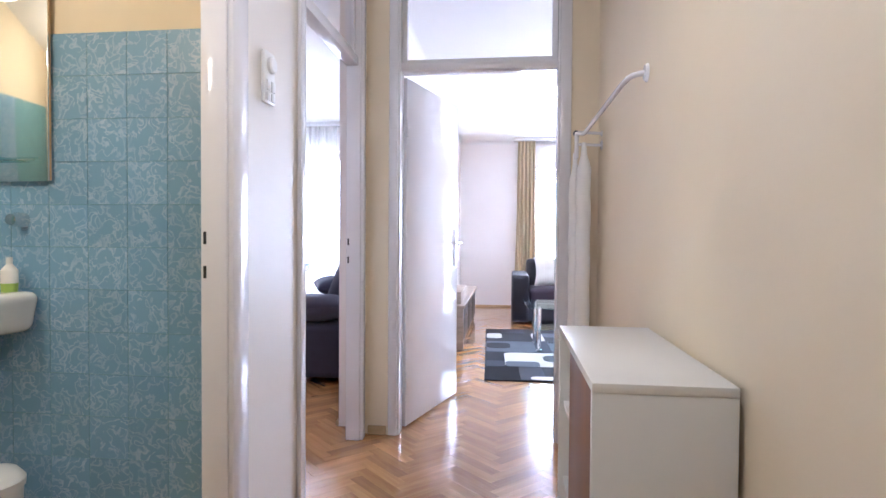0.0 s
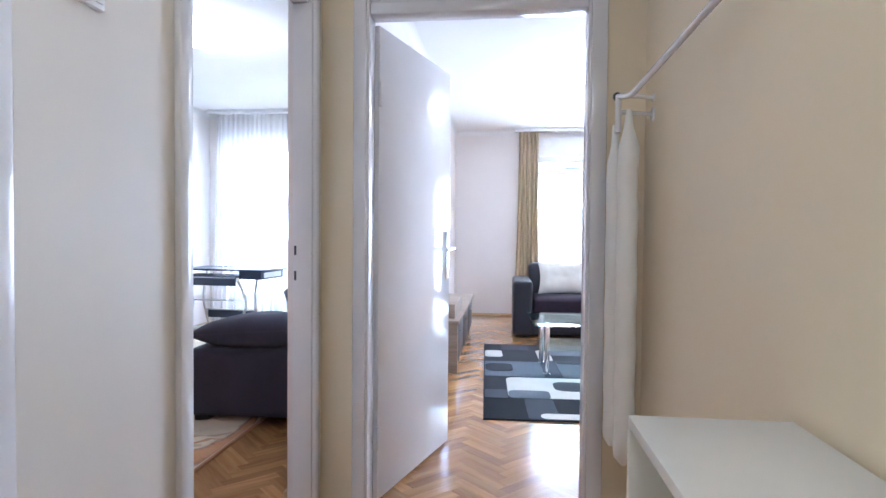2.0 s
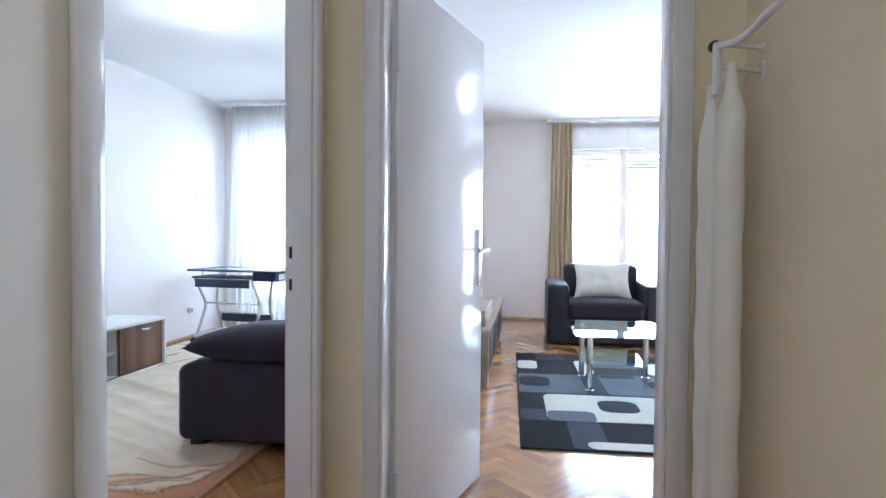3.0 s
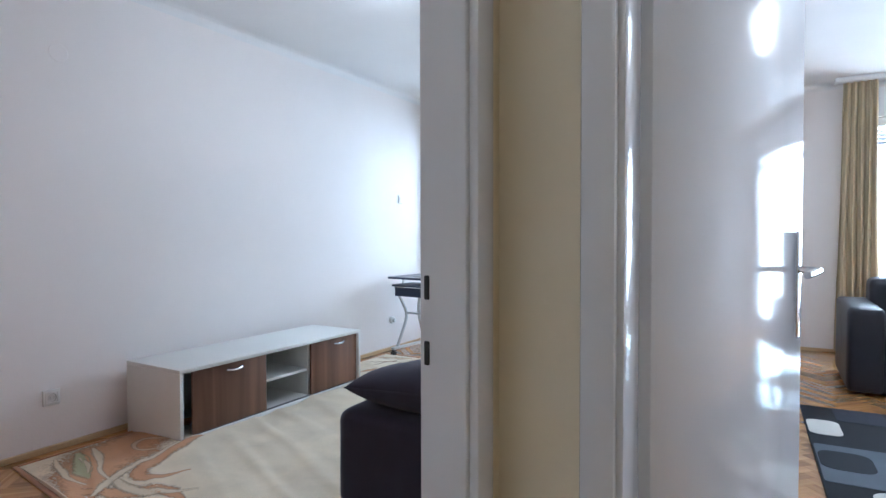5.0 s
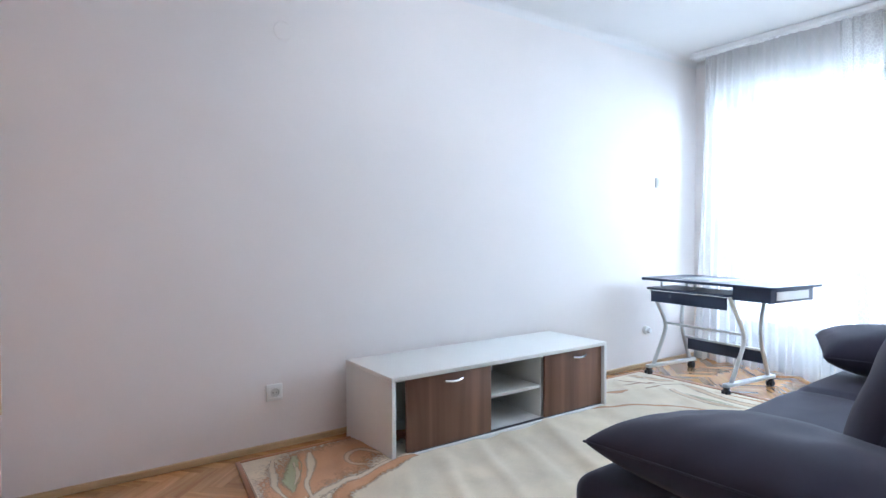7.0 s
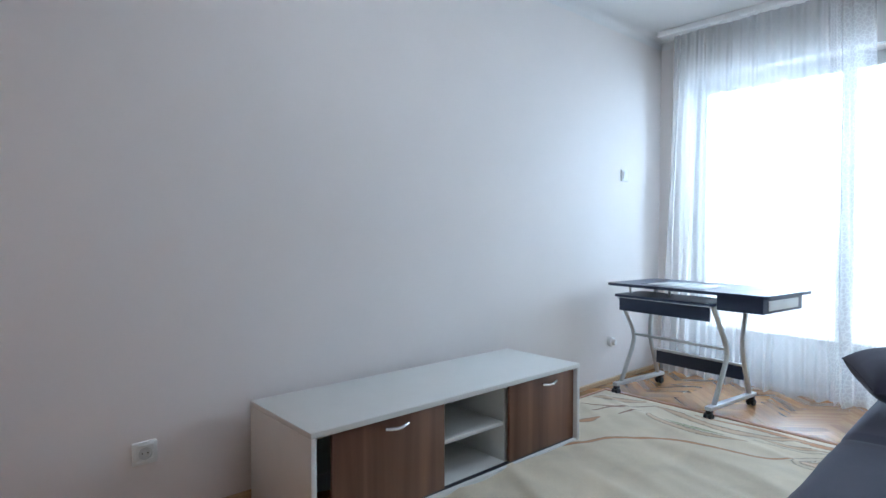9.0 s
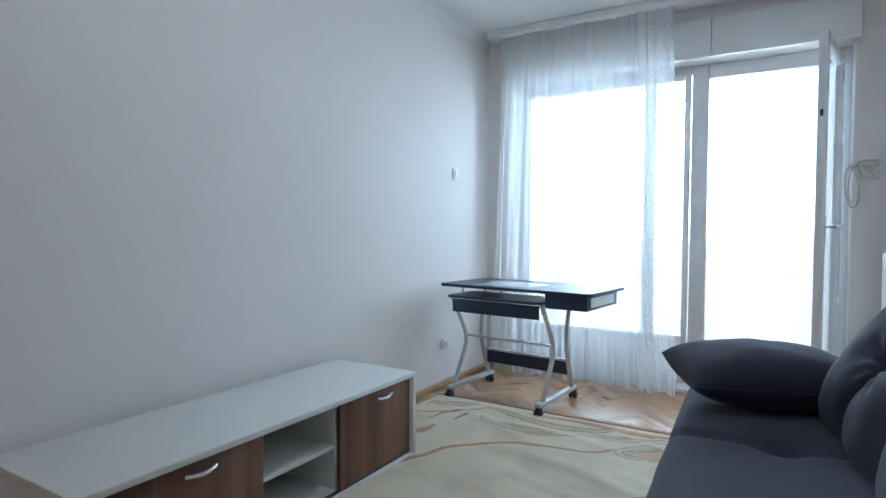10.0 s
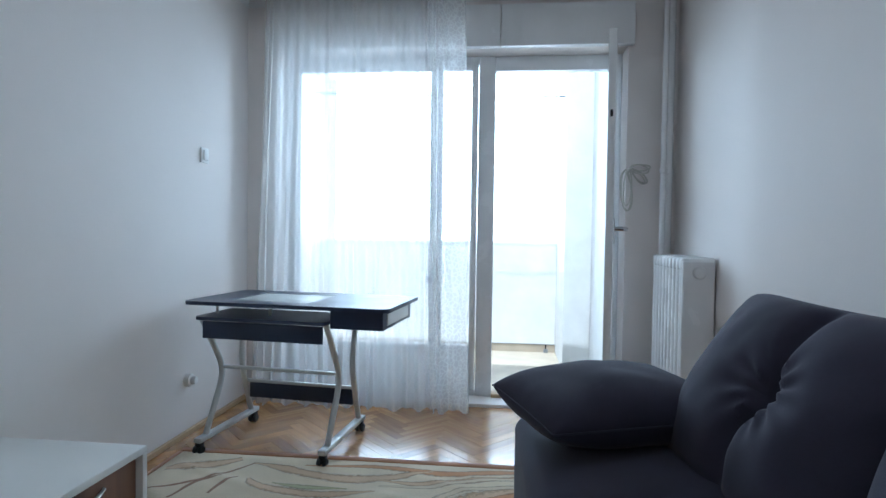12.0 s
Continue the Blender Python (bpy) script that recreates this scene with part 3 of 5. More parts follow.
for z in (0.28, 1.72):
    bm = bmesh.new()
    tube(bm, [(-0.006, -0.026, z - 0.05), (-0.006, -0.026, z + 0.05)], 0.008, 10)
    part("hinge", bm, GLOSS, leaf)


# ---------------------------------------------------------------- bedroom: balcony window
window = thing("window_1", "white painted balcony doors, one leaf swung open", "window")
window["kind"] = "structure"
WY = 7.80
for nm, a in (("frame_jamb", (-3.44, -3.395)), ("frame_post", (-2.155, -2.047)), ("frame_jamb", (-1.30, -1.24))):
    part(nm, B(*a, WY, WY + 0.07, 0.02, 2.27, 0.006), FRAMEP, window)
part("frame_head", B(-3.395, -2.155, WY + 0.002, WY + 0.068, 2.215, 2.27, 0.005), FRAMEP, window)
part("frame_head", B(-2.047, -1.30, WY + 0.002, WY + 0.068, 2.175, 2.27, 0.005), FRAMEP, window)
part("threshold", B(-3.395, -2.155, WY + 0.002, WY + 0.068, 0.02, 0.06, 0.005), FRAMEP, window)
part("threshold", B(-2.047, -1.30, WY - 0.03, WY + 0.068, 0.02, 0.045, 0.005), SKIRT, window, "worn oak door sill")


def sash(parent, w, z0, z1, bottom, y=0.0, s=0.062):
    """A glazed leaf from x 0 to w in its own plane."""
    ob = bmesh.new()
    for p in ((0, s, z0, z1), (w - s, w, z0, z1), (s, w - s, z1 - s, z1), (s, w - s, z0, z0 + bottom)):
        box(ob, p[0], p[1], y - 0.022, y + 0.022, p[2], p[3], 0.006)
    fr = part("sash", ob, FRAMEP, parent)
    pane = part("pane", B(s - 0.005, w - s + 0.005, y - 0.003, y + 0.003, z0 + bottom - 0.005, z1 - s + 0.005), GLASSM, fr, "clear window glass")
    pane.visible_shadow = False
    return fr


left = thing("balcony_window_leaf", "white painted glazed leaf, closed behind net", "window leaf", (-3.392, WY - 0.012, 0.0))
left["kind"] = "structure"
sash(left, 0.962, 0.065, 2.212, 0.30, s=0.040)
left2 = thing("balcony_window_leaf", "narrow white painted glazed leaf, closed", "window leaf", (-2.427, WY - 0.012, 0.0))
left2["kind"] = "structure"
sash(left2, 0.268, 0.065, 2.212, 0.30, s=0.040)
bm = bmesh.new()
lathe(bm, [(0.0, -0.080), (0.022, -0.077), (0.027, -0.055), (0.010, -0.045), (0.010, -0.022)], (0.934, 0, 0.80), "Y", 16)
part("knob", bm, BLACK, left, "dark window knob")
bm = bmesh.new()
lathe(bm, [(0.0, -0.060), (0.012, -0.058), (0.014, -0.045), (0.007, -0.036), (0.007, -0.022)], (0.082, 0, 0.755), "Y", 16)
part("knob", bm, SILVER, left2, "small metal window knob")
right = thing("balcony_door_leaf", "white painted glazed balcony door swung inwards", "door leaf", (-1.300, WY - 0.028, 0.0), -101)
right["kind"] = "structure"
sash(right, 0.66, 0.055, 2.195, 0.30)
for s in (1,):
    bm = bmesh.new()
    tube(bm, bend([(0.628, s * 0.022, 1.14), (0.628, s * 0.085, 1.14), (0.53, s * 0.088, 1.14)], 0.02), 0.012, 10)
    part("door_handle", bm, CHROME, right, "metal lever handle")
    part("handle_plate", B(0.613, 0.643, 0.0222, 0.028, 1.06, 1.20, 0.003), CHROME, right, "metal handle plate")
for z in (0.35, 1.75):
    part("bolt", B(0.661, 0.667, -0.007, 0.007, z - 0.018, z + 0.018, 0.002), BLACK, right, "dark edge bolt")

shutter = thing("shutter_box", "white boarded roller shutter box above the window", "shutter box", (0, 0, 0))
for x0, x1 in ((-3.50, -2.02), (-2.016, -1.215)):
    part("board", B(x0, x1, BY1 - 0.055, BY1 - 0.001, 2.26, CEILING - 0.105, 0.005), FRAMEP, shutter)
rail = thing("curtain_rail", "white ceiling curtain rail board", "curtain rail", (0, 0, 0))
part("rail_board", B(-3.56, -1.10, 7.36, 7.50, CEILING - 0.045, CEILING - 0.001, 0.005), FRAMEP, rail)


def curtain(name, x0, x1, y, z0, z1, folds, amp, mat, label, spread=0.0, bunch=(), seed=1):
    """A hanging cloth: x0..x1 at the top; bunch: (centre, width) where it is gathered."""
    rnd = random.Random(seed)
    cols, rows = folds * 10, 36
    ph = [rnd.uniform(-1, 1) for _ in range(folds + 2)]
    bm = bmesh.new()
    uv = bm.loops.layers.uv.new("UVMap")
    grid, arc = [], 0
    us = []
    for i in range(cols + 1):
        u = i / cols
        for c, w, k in bunch:
            u = u + k * (u - c) * math.exp(-((i / cols - c) / w) ** 2)
        us.append(min(1, max(0, u)))
    us = sorted(us)
    for i in range(cols + 1):
        u = us[i]
        f = i / cols * folds
        k = int(f)
        off = math.sin(2 * math.pi * f + ph[k] * 0.4) * amp * (0.75 + 0.25 * ph[k]) * (1 + sum(1.1 * math.exp(-((i / cols - c) / w) ** 2) for c, w, k2 in bunch))
        col = []
        for j in range(rows + 1):
            v = j / rows
            z = z1 + (z0 - z1) * v + (0.012 * math.sin(f * 3.1) if j == rows else 0)
            x = x0 + (x1 - x0) * u + (u - 0.5) * 2 * spread * v + 0.012 * math.sin(5 * v + 2 * f) * v
            col.append(bm.verts.new((x, y + off * (0.55 + 0.65 * v) + 0.01 * math.sin(4 * v + f), z)))
        grid.append(col)
    width = (x1 - x0) * 1.6
    for i in range(cols):
        for j in range(rows):
            fce = bm.faces.new((grid[i][j], grid[i + 1][j], grid[i + 1][j + 1], grid[i][j + 1]))
            fce.smooth = True
            for lp, (a, b) in zip(fce.loops, ((i, j), (i + 1, j), (i + 1, j + 1), (i, j + 1))):
                lp[uv].uv = (a / cols * width, b / rows * (z1 - z0))
    ob = thing(name, label, "curtain", ((x0 + x1) / 2, y, z0))
    for w in bm.verts:
        w.co -= Vector(((x0 + x1) / 2, y, z0))
    part("cloth", bm, mat, ob)
    return ob


curtain("net_curtain", -3.475, -2.20, 7.42, 0.03, CEILING - 0.046, 22, 0.018, NET, "white patterned net curtain drawn over half the window", 0.07, ((0.82, 0.13, -0.84), (0.04, 0.07, -0.6)), 3)

# heating
rad = thing("radiator", "white cast-iron column radiator beside the window", "radiator", (-1.022, 6.95, 0.0))
for i in range(9):
    bm = bmesh.new()
    y = 0.03 + i * 0.06
    for x in (-0.058, 0.0, 0.058):
        tube(bm, [(x, y, 0.16), (x, y, 0.96)], 0.0250, 10)
    box(bm, -0.058, 0.058, y - 0.012, y + 0.012, 0.17, 0.95)
    for z in (0.16, 0.965):
        box(bm, -0.083, 0.083, y - 0.027, y + 0.027, z - 0.035, z + 0.035, 0.018, 3)
    part("column", bm, FRAMEP, rad)
part("end_section", B(-0.080, 0.080, -0.006, 0.02, 0.135, 0.985, 0.012, 3), FRAMEP, rad)
for z in (0.16, 0.925):
    bm = bmesh.new()
    lathe(bm, [(0.0, -0.020), (0.026, -0.017), (0.032, -0.010), (0.032, 0.0)], (0, -0.002, z), "Y", 20)
    part("plug", bm, FRAMEP, rad, "round end plug")
for y in (0.09, 0.45):
    part("foot", B(-0.05, 0.05, y - 0.02, y + 0.02, 0.0, 0.13, 0.008), FRAMEP, rad)
for nm, x, y, r in (("heating_pipe", -1.052, 7.50, 0.016), ("heating_pipe", -1.012, 7.556, 0.028)):
    p = thing(nm, "white painted vertical heating pipe", "pipe", (x, y, 0.0), group="heating pipes")
    bm = bmesh.new()
    tube(bm, [(0, 0, 0.0), (0, 0, 1.3), (0, 0, CEILING - 0.002)], r, 16)
    part("pipe", bm, FRAMEP, p)
    bm = bmesh.new()
    lathe(bm, [(r + 0.001, -0.015), (r + 0.006, -0.012), (r + 0.006, 0.012), (r + 0.001, 0.015)], (0, 0, 1.49), "Z", 16)
    part("clamp", bm, FRAMEP, p)

coil = thing("cable_coil", "pale cable tied in hanging loops beside the window", "cable", (-1.222, 7.60, 1.505))
CABLE = plain("cream_cable", (0.55, 0.53, 0.47), 0.45)
for cx, cz, rx, rz, tilt, dy in ((0.058, 0.012, 0.060, 0.018, 4, -0.012), (0.052, 0.002, 0.056, 0.026, -10, -0.020), (0.055, -0.040, 0.022, 0.058, 48, -0.014), (0.048, -0.046, 0.018, 0.052, 40, -0.024), (-0.022, -0.125, 0.030, 0.125, 3, -0.012), (-0.016, -0.110, 0.024, 0.108, -3, -0.020), (-0.026, -0.130, 0.034, 0.118, 7, -0.028)):
    bm = bmesh.new()
    c, d = math.cos(radians(tilt)), math.sin(radians(tilt))
    ring = []
    for k in range(29):
        a = 2 * math.pi * k / 28
        px, pz = rx * math.cos(a), rz * math.sin(a)
        ring.append((cx + px * c - pz * d, dy + 0.004 * math.sin(2 * a), cz + px * d + pz * c))
    tube(bm, ring, 0.0042, 7)
    part("loop", bm, CABLE, coil)
bm = bmesh.new()
tube(bm, bend([(0.015, -0.008, 0.004), (0.0, -0.036, 0.0), (-0.012, -0.008, -0.006)], 0.01), 0.009, 8)
part("tie", bm, CABLE, coil)

# wall plates
def socket(name, label, at, turn, w, h, kind):
    ob = thing(name, label, "socket" if kind != "switch" else "switch", at, turn)
    part("plate", B(-w / 2, w / 2, -0.010, 0.0, -h / 2, h / 2, 0.004), PLASTIC, ob)
    if kind == "socket":
        bm = bmesh.new()
        lathe(bm, [(0.021, -0.013), (0.023, -0.016), (0.020, -0.016), (0.019, -0.0125), (0.0, -0.0125)], (0, 0, 0), "Y", 24)
        # the shade inside the recess is put into the well's grey
        part("well", bm, plain("shade_grey_socket_well", (0.58, 0.58, 0.56), 0.4), ob, "shaded round socket well")
        for f in ((-w * 0.36, w * 0.36, h * 0.30, h * 0.36), (-w * 0.36, w * 0.36, -h * 0.36, -h * 0.30), (-w * 0.36, -w * 0.30, -h * 0.30, h * 0.30), (w * 0.30, w * 0.36, -h * 0.30, h * 0.30)):
            part("inner_rim", B(f[0], f[1], -0.0135, -0.0101, f[2], f[3], 0.001), PLASTIC, ob)
        for x in (-0.009, 0.009):
            bm = bmesh.new()
            lathe(bm, [(0.003, -0.013), (0.0, -0.0132)], (x, 0, 0), "Y", 8)
            part("pin_hole", bm, BLACK, ob)
    elif kind == "switch":
        part("rocker", B(-w * 0.3, w * 0.3, -0.018, -0.012, -h * 0.32, h * 0.32, 0.003), PLASTIC, ob)
    return ob


socket("wall_socket", "white square wall socket above the skirting", (BX0, 3.812, 0.289), 90, 0.085, 0.085, "socket")
bm = bmesh.new()
lathe(bm, [(0.0, -0.055), (0.018, -0.053), (0.022, -0.045), (0.022, -0.030), (0.034, -0.026), (0.036, 0.0)], (0, 0, 0), "Y", 20)
s2 = thing("wall_socket", "white round surface socket low on the wall", "socket", (BX0, 6.905, 0.298), 90)
part("body", bm, PLASTIC, s2)
socket("light_switch", "small white switch high on the wall", (BX0, 7.07, 1.52), 90, 0.08, 0.085, "switch")
bm = bmesh.new()
lathe(bm, [(0.0, -0.004), (0.045, -0.004), (0.050, 0.0)], (0, 0, 0), "Y", 28)
part("cover", bm, PINKISH, thing("junction_cover", "round painted junction box cover on the wall", "cover", (BX0, 3.878, 2.135), 90))


def ceiling_lamp(name, at, label, r=0.27):
    ob = thing(name, label, "ceiling lamp", at)
    bm = bmesh.new()
    lathe(bm, [(0.0, -0.115), (r * 0.45, -0.105), (r * 0.78, -0.078), (r * 0.96, -0.04), (r, -0.018), (r * 0.97, -0.012)], (0, 0, 0), "Z", 40)
    part("shade", bm, BULB, ob, "lit opal glass dish")
    bm = bmesh.new()
    lathe(bm, [(r * 0.9, -0.012), (r * 0.9, -0.001)], (0, 0, 0), "Z", 40)
    part("base", bm, FRAMEP, ob)
    bm = bmesh.new()
    lathe(bm, [(0.0, -0.135), (0.010, -0.130), (0.012, -0.117), (0.0, -0.112)], (0, 0, 0), "Z", 12)
    part("finial", bm, CHROME, ob)
    return ob


ceiling_lamp("ceiling_lamp", (-2.156, 4.85, CEILING), "lit round opal glass ceiling lamp")
ceiling_lamp("ceiling_lamp", (0.76, 6.05, CEILING), "lit round opal glass ceiling lamp")

# ---------------------------------------------------------------- bedroom: furniture
tv = thing("tv_cabinet", "low white cabinet with walnut sliding doors", "cabinet", (-3.60, 4.186, 0.0))
D, L, H = 0.50, 1.539, 0.42
part("top", B(0, D, 0, L, H - 0.022, H, 0.002), WHITELAM, tv)
part("bottom", B(0, D - 0.001, 0.0225, L - 0.0225, 0.004, 0.032, 0.002), WHITELAM, tv)
for y in (0.0, L - 0.022):
    part("side", B(0, D, y, y + 0.022, 0.001, H - 0.0225, 0.002), WHITELAM, tv)
part("back", B(0.002, 0.010, 0.022, L - 0.022, 0.032, H - 0.022), WHITELAM, tv)
for y in (0.615, 1.03):
    part("divider", B(0.010, D - 0.055, y - 0.009, y + 0.009, 0.032, H - 0.023), WHITELAM, tv)
part("shelf", B(0.010, D - 0.06, 0.6245, 1.0205, 0.200, 0.218, 0.002), WHITELAM, tv)
for y0, y1, hy, x in ((0.094, 0.622, 0.372, D - 0.022), (1.024, L - 0.0235, 1.308, D - 0.022)):
    d = part("sliding_door", B(x - 0.016, x, y0, y1, 0.0365, H - 0.025, 0.002), WALNUT, tv, "walnut laminate sliding door")
    bm = bmesh.new()
    tube(bm, [(x + 0.012 * math.sin(math.pi * k / 8) + 0.006, hy - 0.055 + 0.11 * k / 8, 0.357 - 0.006 * math.sin(math.pi * k / 8)) for k in range(9)], 0.007, 8)
    part("handle", bm, CHROME, d, "curved metal pull handle")

part("door_track", B(D - 0.040, D - 0.020, 0.0235, L - 0.0235, 0.0322, 0.0355), DARKLAM, tv, "dark sliding door track")

# desk
desk = thing("computer_desk", "navy computer desk on silver wheeled legs", "desk", (-3.555, 6.68, 0.0), -6)


def plate(x0, x1, y0, y1, z0, z1, r=0.05, hole=None):
    """A flat board with rounded corners, with a rectangular hole if wanted."""
    bm = bmesh.new()
    ring = []
    for cx, cy, a0 in ((x1 - r, y1 - r, 0), (x0 + r, y1 - r, 90), (x0 + r, y0 + r, 180), (x1 - r, y0 + r, 270)):
        for k in range(7):
            a = radians(a0 + 15 * k)
            ring.append((cx + r * math.cos(a), cy + r * math.sin(a)))
    vs = [bm.verts.new((x, y, z0)) for x, y in ring]
    es = [bm.edges.new((vs[i], vs[(i + 1) % len(vs)])) for i in range(len(vs))]
    if hole:
        hv = [bm.verts.new((x, y, z0)) for x, y in ((hole[0], hole[2]), (hole[1], hole[2]), (hole[1], hole[3]), (hole[0], hole[3]))]
        es += [bm.edges.new((hv[i], hv[(i + 1) % 4])) for i in range(4)]
        bmesh.ops.triangle_fill(bm, edges=es, use_beauty=True)
    else:
        bm.faces.new(vs)
    ext = bmesh.ops.extrude_face_region(bm, geom=list(bm.faces))
    bmesh.ops.translate(bm, vec=(0, 0, z1 - z0), verts=[g for g in ext["geom"] if isinstance(g, bmesh.types.BMVert)])
    return bm


part("desktop", plate(0.0, 1.06, 0.0, 0.58, 0.735, 0.753, 0.04, (0.20, 0.62, 0.10, 0.46)), NAVY, desk, "navy desktop with rounded corners")
part("glass_inset", B(0.201, 0.619, 0.101, 0.459, 0.742, 0.752), plain("frosted_glass", (0.62, 0.68, 0.68), 0.08, vary=0.02), desk, "pale frosted glass inset")
part("keyboard_tray", plate(0.085, 0.765, -0.03, 0.30, 0.668, 0.684, 0.03), NAVY, desk)
part("front_panel", B(0.115, 0.742, -0.002, 0.012, 0.575, 0.660, 0.003, m=Matrix.Translation((0, 0, 0))), NAVY, desk)
dr = part("drawer", B(0.77, 1.03, 0.02, 0.50, 0.648, 0.7345, 0.004), NAVY, desk, "small navy drawer box")
part("drawer_slot", B(1.0301, 1.034, 0.08, 0.44, 0.665, 0.72, 0.001), SILVER, dr)
for x in (0.10, 0.75):
    bm = bmesh.new()
    box(bm, x - 0.020, x + 0.020, -0.02, 0.53, 0.058, 0.083, 0.006)
    part("foot_bar", bm, SILVER, desk)
    bm = bmesh.new()
    tube(bm, bend([(x, 0.05, 0.08), (x, 0.185, 0.33), (x, 0.19, 0.40), (x, 0.02, 0.667)], 0.06, 6), 0.0150, 10)
    part("front_leg", bm, SILVER, desk)
    bm = bmesh.new()
    tube(bm, bend([(x, 0.47, 0.08), (x, 0.375, 0.34), (x, 0.37, 0.46), (x, 0.45, 0.734)], 0.07, 6), 0.0150, 10)
    part("back_leg", bm, SILVER, desk)
    for y in (0.0, 0.50):
        c = part("caster", B(x - 0.016, x + 0.016, y - 0.016, y + 0.016, 0.036, 0.0575, 0.004), BLACK, desk)
        for dx in (-0.014, 0.014):
            bm = bmesh.new()
            lathe(bm, [(0.0, -0.009), (0.019, -0.009), (0.0225, -0.004), (0.0225, 0.004), (0.019, 0.009), (0.0, 0.009)], (x + dx, y - 0.006, 0.0228), "X", 18)
            part("wheel", bm, BLACK, c)
for x in (0.13, 0.42):
    bm = bmesh.new()
    tube(bm, [(x, 0.10, 0.684), (x, 0.10, 0.734)], 0.008, 8)
    part("post", bm, SILVER, desk)
part("crossbar", B(0.10, 0.75, 0.175, 0.195, 0.385, 0.402, 0.003), SILVER, desk)
part("crossbar", B(0.10, 0.75, 0.405, 0.425, 0.255, 0.272, 0.003), SILVER, desk)
part("foot_panel", B(0.117, 0.733, 0.425, 0.437, 0.165, 0.262, 0.003), NAVY, desk)


# sofa bed
def soft_block(x0, x1, y0, y1, z0, z1, r, puff=0.0, tufts=(), seed=2, cuts=40):
    """Upholstered block: rounded edges, a slightly puffed top, buttons that draw it in."""
    bm = bmesh.new()
    box(bm, x0, x1, y0, y1, z0, z1)
    bmesh.ops.subdivide_edges(bm, edges=list(bm.edges), cuts=cuts, use_grid_fill=True)
    c = Vector(((x0 + x1) / 2, (y0 + y1) / 2, (z0 + z1) / 2))
    h = Vector(((x1 - x0) / 2, (y1 - y0) / 2, (z1 - z0) / 2))
    for v in bm.verts:
        d = v.co - c
        inner = Vector([max(-(h[i] - r), min(h[i] - r, d[i])) for i in range(3)])
        o = d - inner
        if o.length > 1e-6:
            d = inner + o.normalized() * r
        v.co = c + d
        fx, fy = d.x / h.x, d.y / h.y
        if d.z > h.z * 0.5:
            v.co.z += puff * (1 - fx ** 4) * (1 - fy ** 4)
            for tx, ty in tufts:
                q = math.hypot(v.co.x - tx, v.co.y - ty)
                v.co.z -= 0.036 * math.exp(-(q / 0.055) ** 2) + 0.008 * math.exp(-(q / 0.16) ** 2) + 0.016 * math.exp(-((v.co.y - ty) / 0.026) ** 2)
        n = noise.noise(v.co * 6 + Vector((seed, 0, 0))) * 0.004 + noise.noise(v.co * 17) * 0.0015
        v.co += d.normalized() * n
    for f in bm.faces:
        f.smooth = True
    return bm


def pillow(a, b, t, seed=1, tufts=(), pinch=0.10, n=52, crease=0.012, full=0.55, corner=0.0):
    """A stuffed cushion in its own plane: half sizes a, b, half thickness t."""
    bm = bmesh.new()
    sheets = []
    for s in (1, -1):
        g = []
        for i in range(n + 1):
            row = []
            for j in range(n + 1):
                u, v = -1 + 2 * i / n, -1 + 2 * j / n
                u, v = math.sin(u * math.pi / 2), math.sin(v * math.pi / 2)
                x, y = a * u * (1 - pinch * (1 - v * v)), b * v * (1 - pinch * (1 - u * u))
                blunt = 1 - corner * (u * u * v * v) ** 3
                x, y = x * blunt, y * blunt
                fat = max(0.0, (1 - abs(u) ** 2.6) * (1 - abs(v) ** 2.6)) ** full
                z = t * fat
                for tx, ty in tufts:
                    q = math.hypot(x - tx * a, y - ty * b)
                    ang = math.atan2(y - ty * b, x - tx * a)
                    # one fold runs up from the button, below it swings aside to the hem
                    bow = 0.055 * (1 - math.exp(-(x / 0.11) ** 2)) * (x < 0) + 0.012 * math.sin(9 * x) * (x > 0)
                    off = y - ty * b - bow
                    fold = 0.40 * math.exp(-(off / (0.014 + 0.085 * abs(x))) ** 2) + 0.18 * math.exp(-abs(off) / 0.10)
                    z -= t * fat * (0.62 * math.exp(-(q / 0.034) ** 2) + 0.16 * math.exp(-(q / 0.12) ** 2) + fold)
                    z += t * 0.05 * fat * math.sin(11 * ang + seed) * math.exp(-((q - 0.075) / 0.05) ** 2)
                # gathers along the hems
                hem = math.exp(-((1 - abs(u)) / 0.10) ** 2) * math.sin(y * 95 + seed) + math.exp(-((1 - abs(v)) / 0.10) ** 2) * math.sin(x * 90 + 2 * seed)
                z += 0.0028 * hem * fat * (0.5 + noise.noise(Vector((x * 9, y * 9, seed))))
                p = Vector((x, y, s * 0.3))
                z += fat * (noise.noise(p * 4.5 + Vector((seed * 7, 3, 1))) * crease + noise.noise(p * 11 + Vector((seed, 9, 2))) * crease * 0.35)
                row.append(bm.verts.new((x, y, s * z)))
            g.append(row)
        for i in range(n):
            for j in range(n):
                bm.faces.new((g[i][j], g[i + 1][j], g[i + 1][j + 1], g[i][j + 1]))
        sheets.append(g)
    bmesh.ops.remove_doubles(bm, verts=bm.verts, dist=1e-4)
    for f in bm.faces:
        f.smooth = True
    return bm


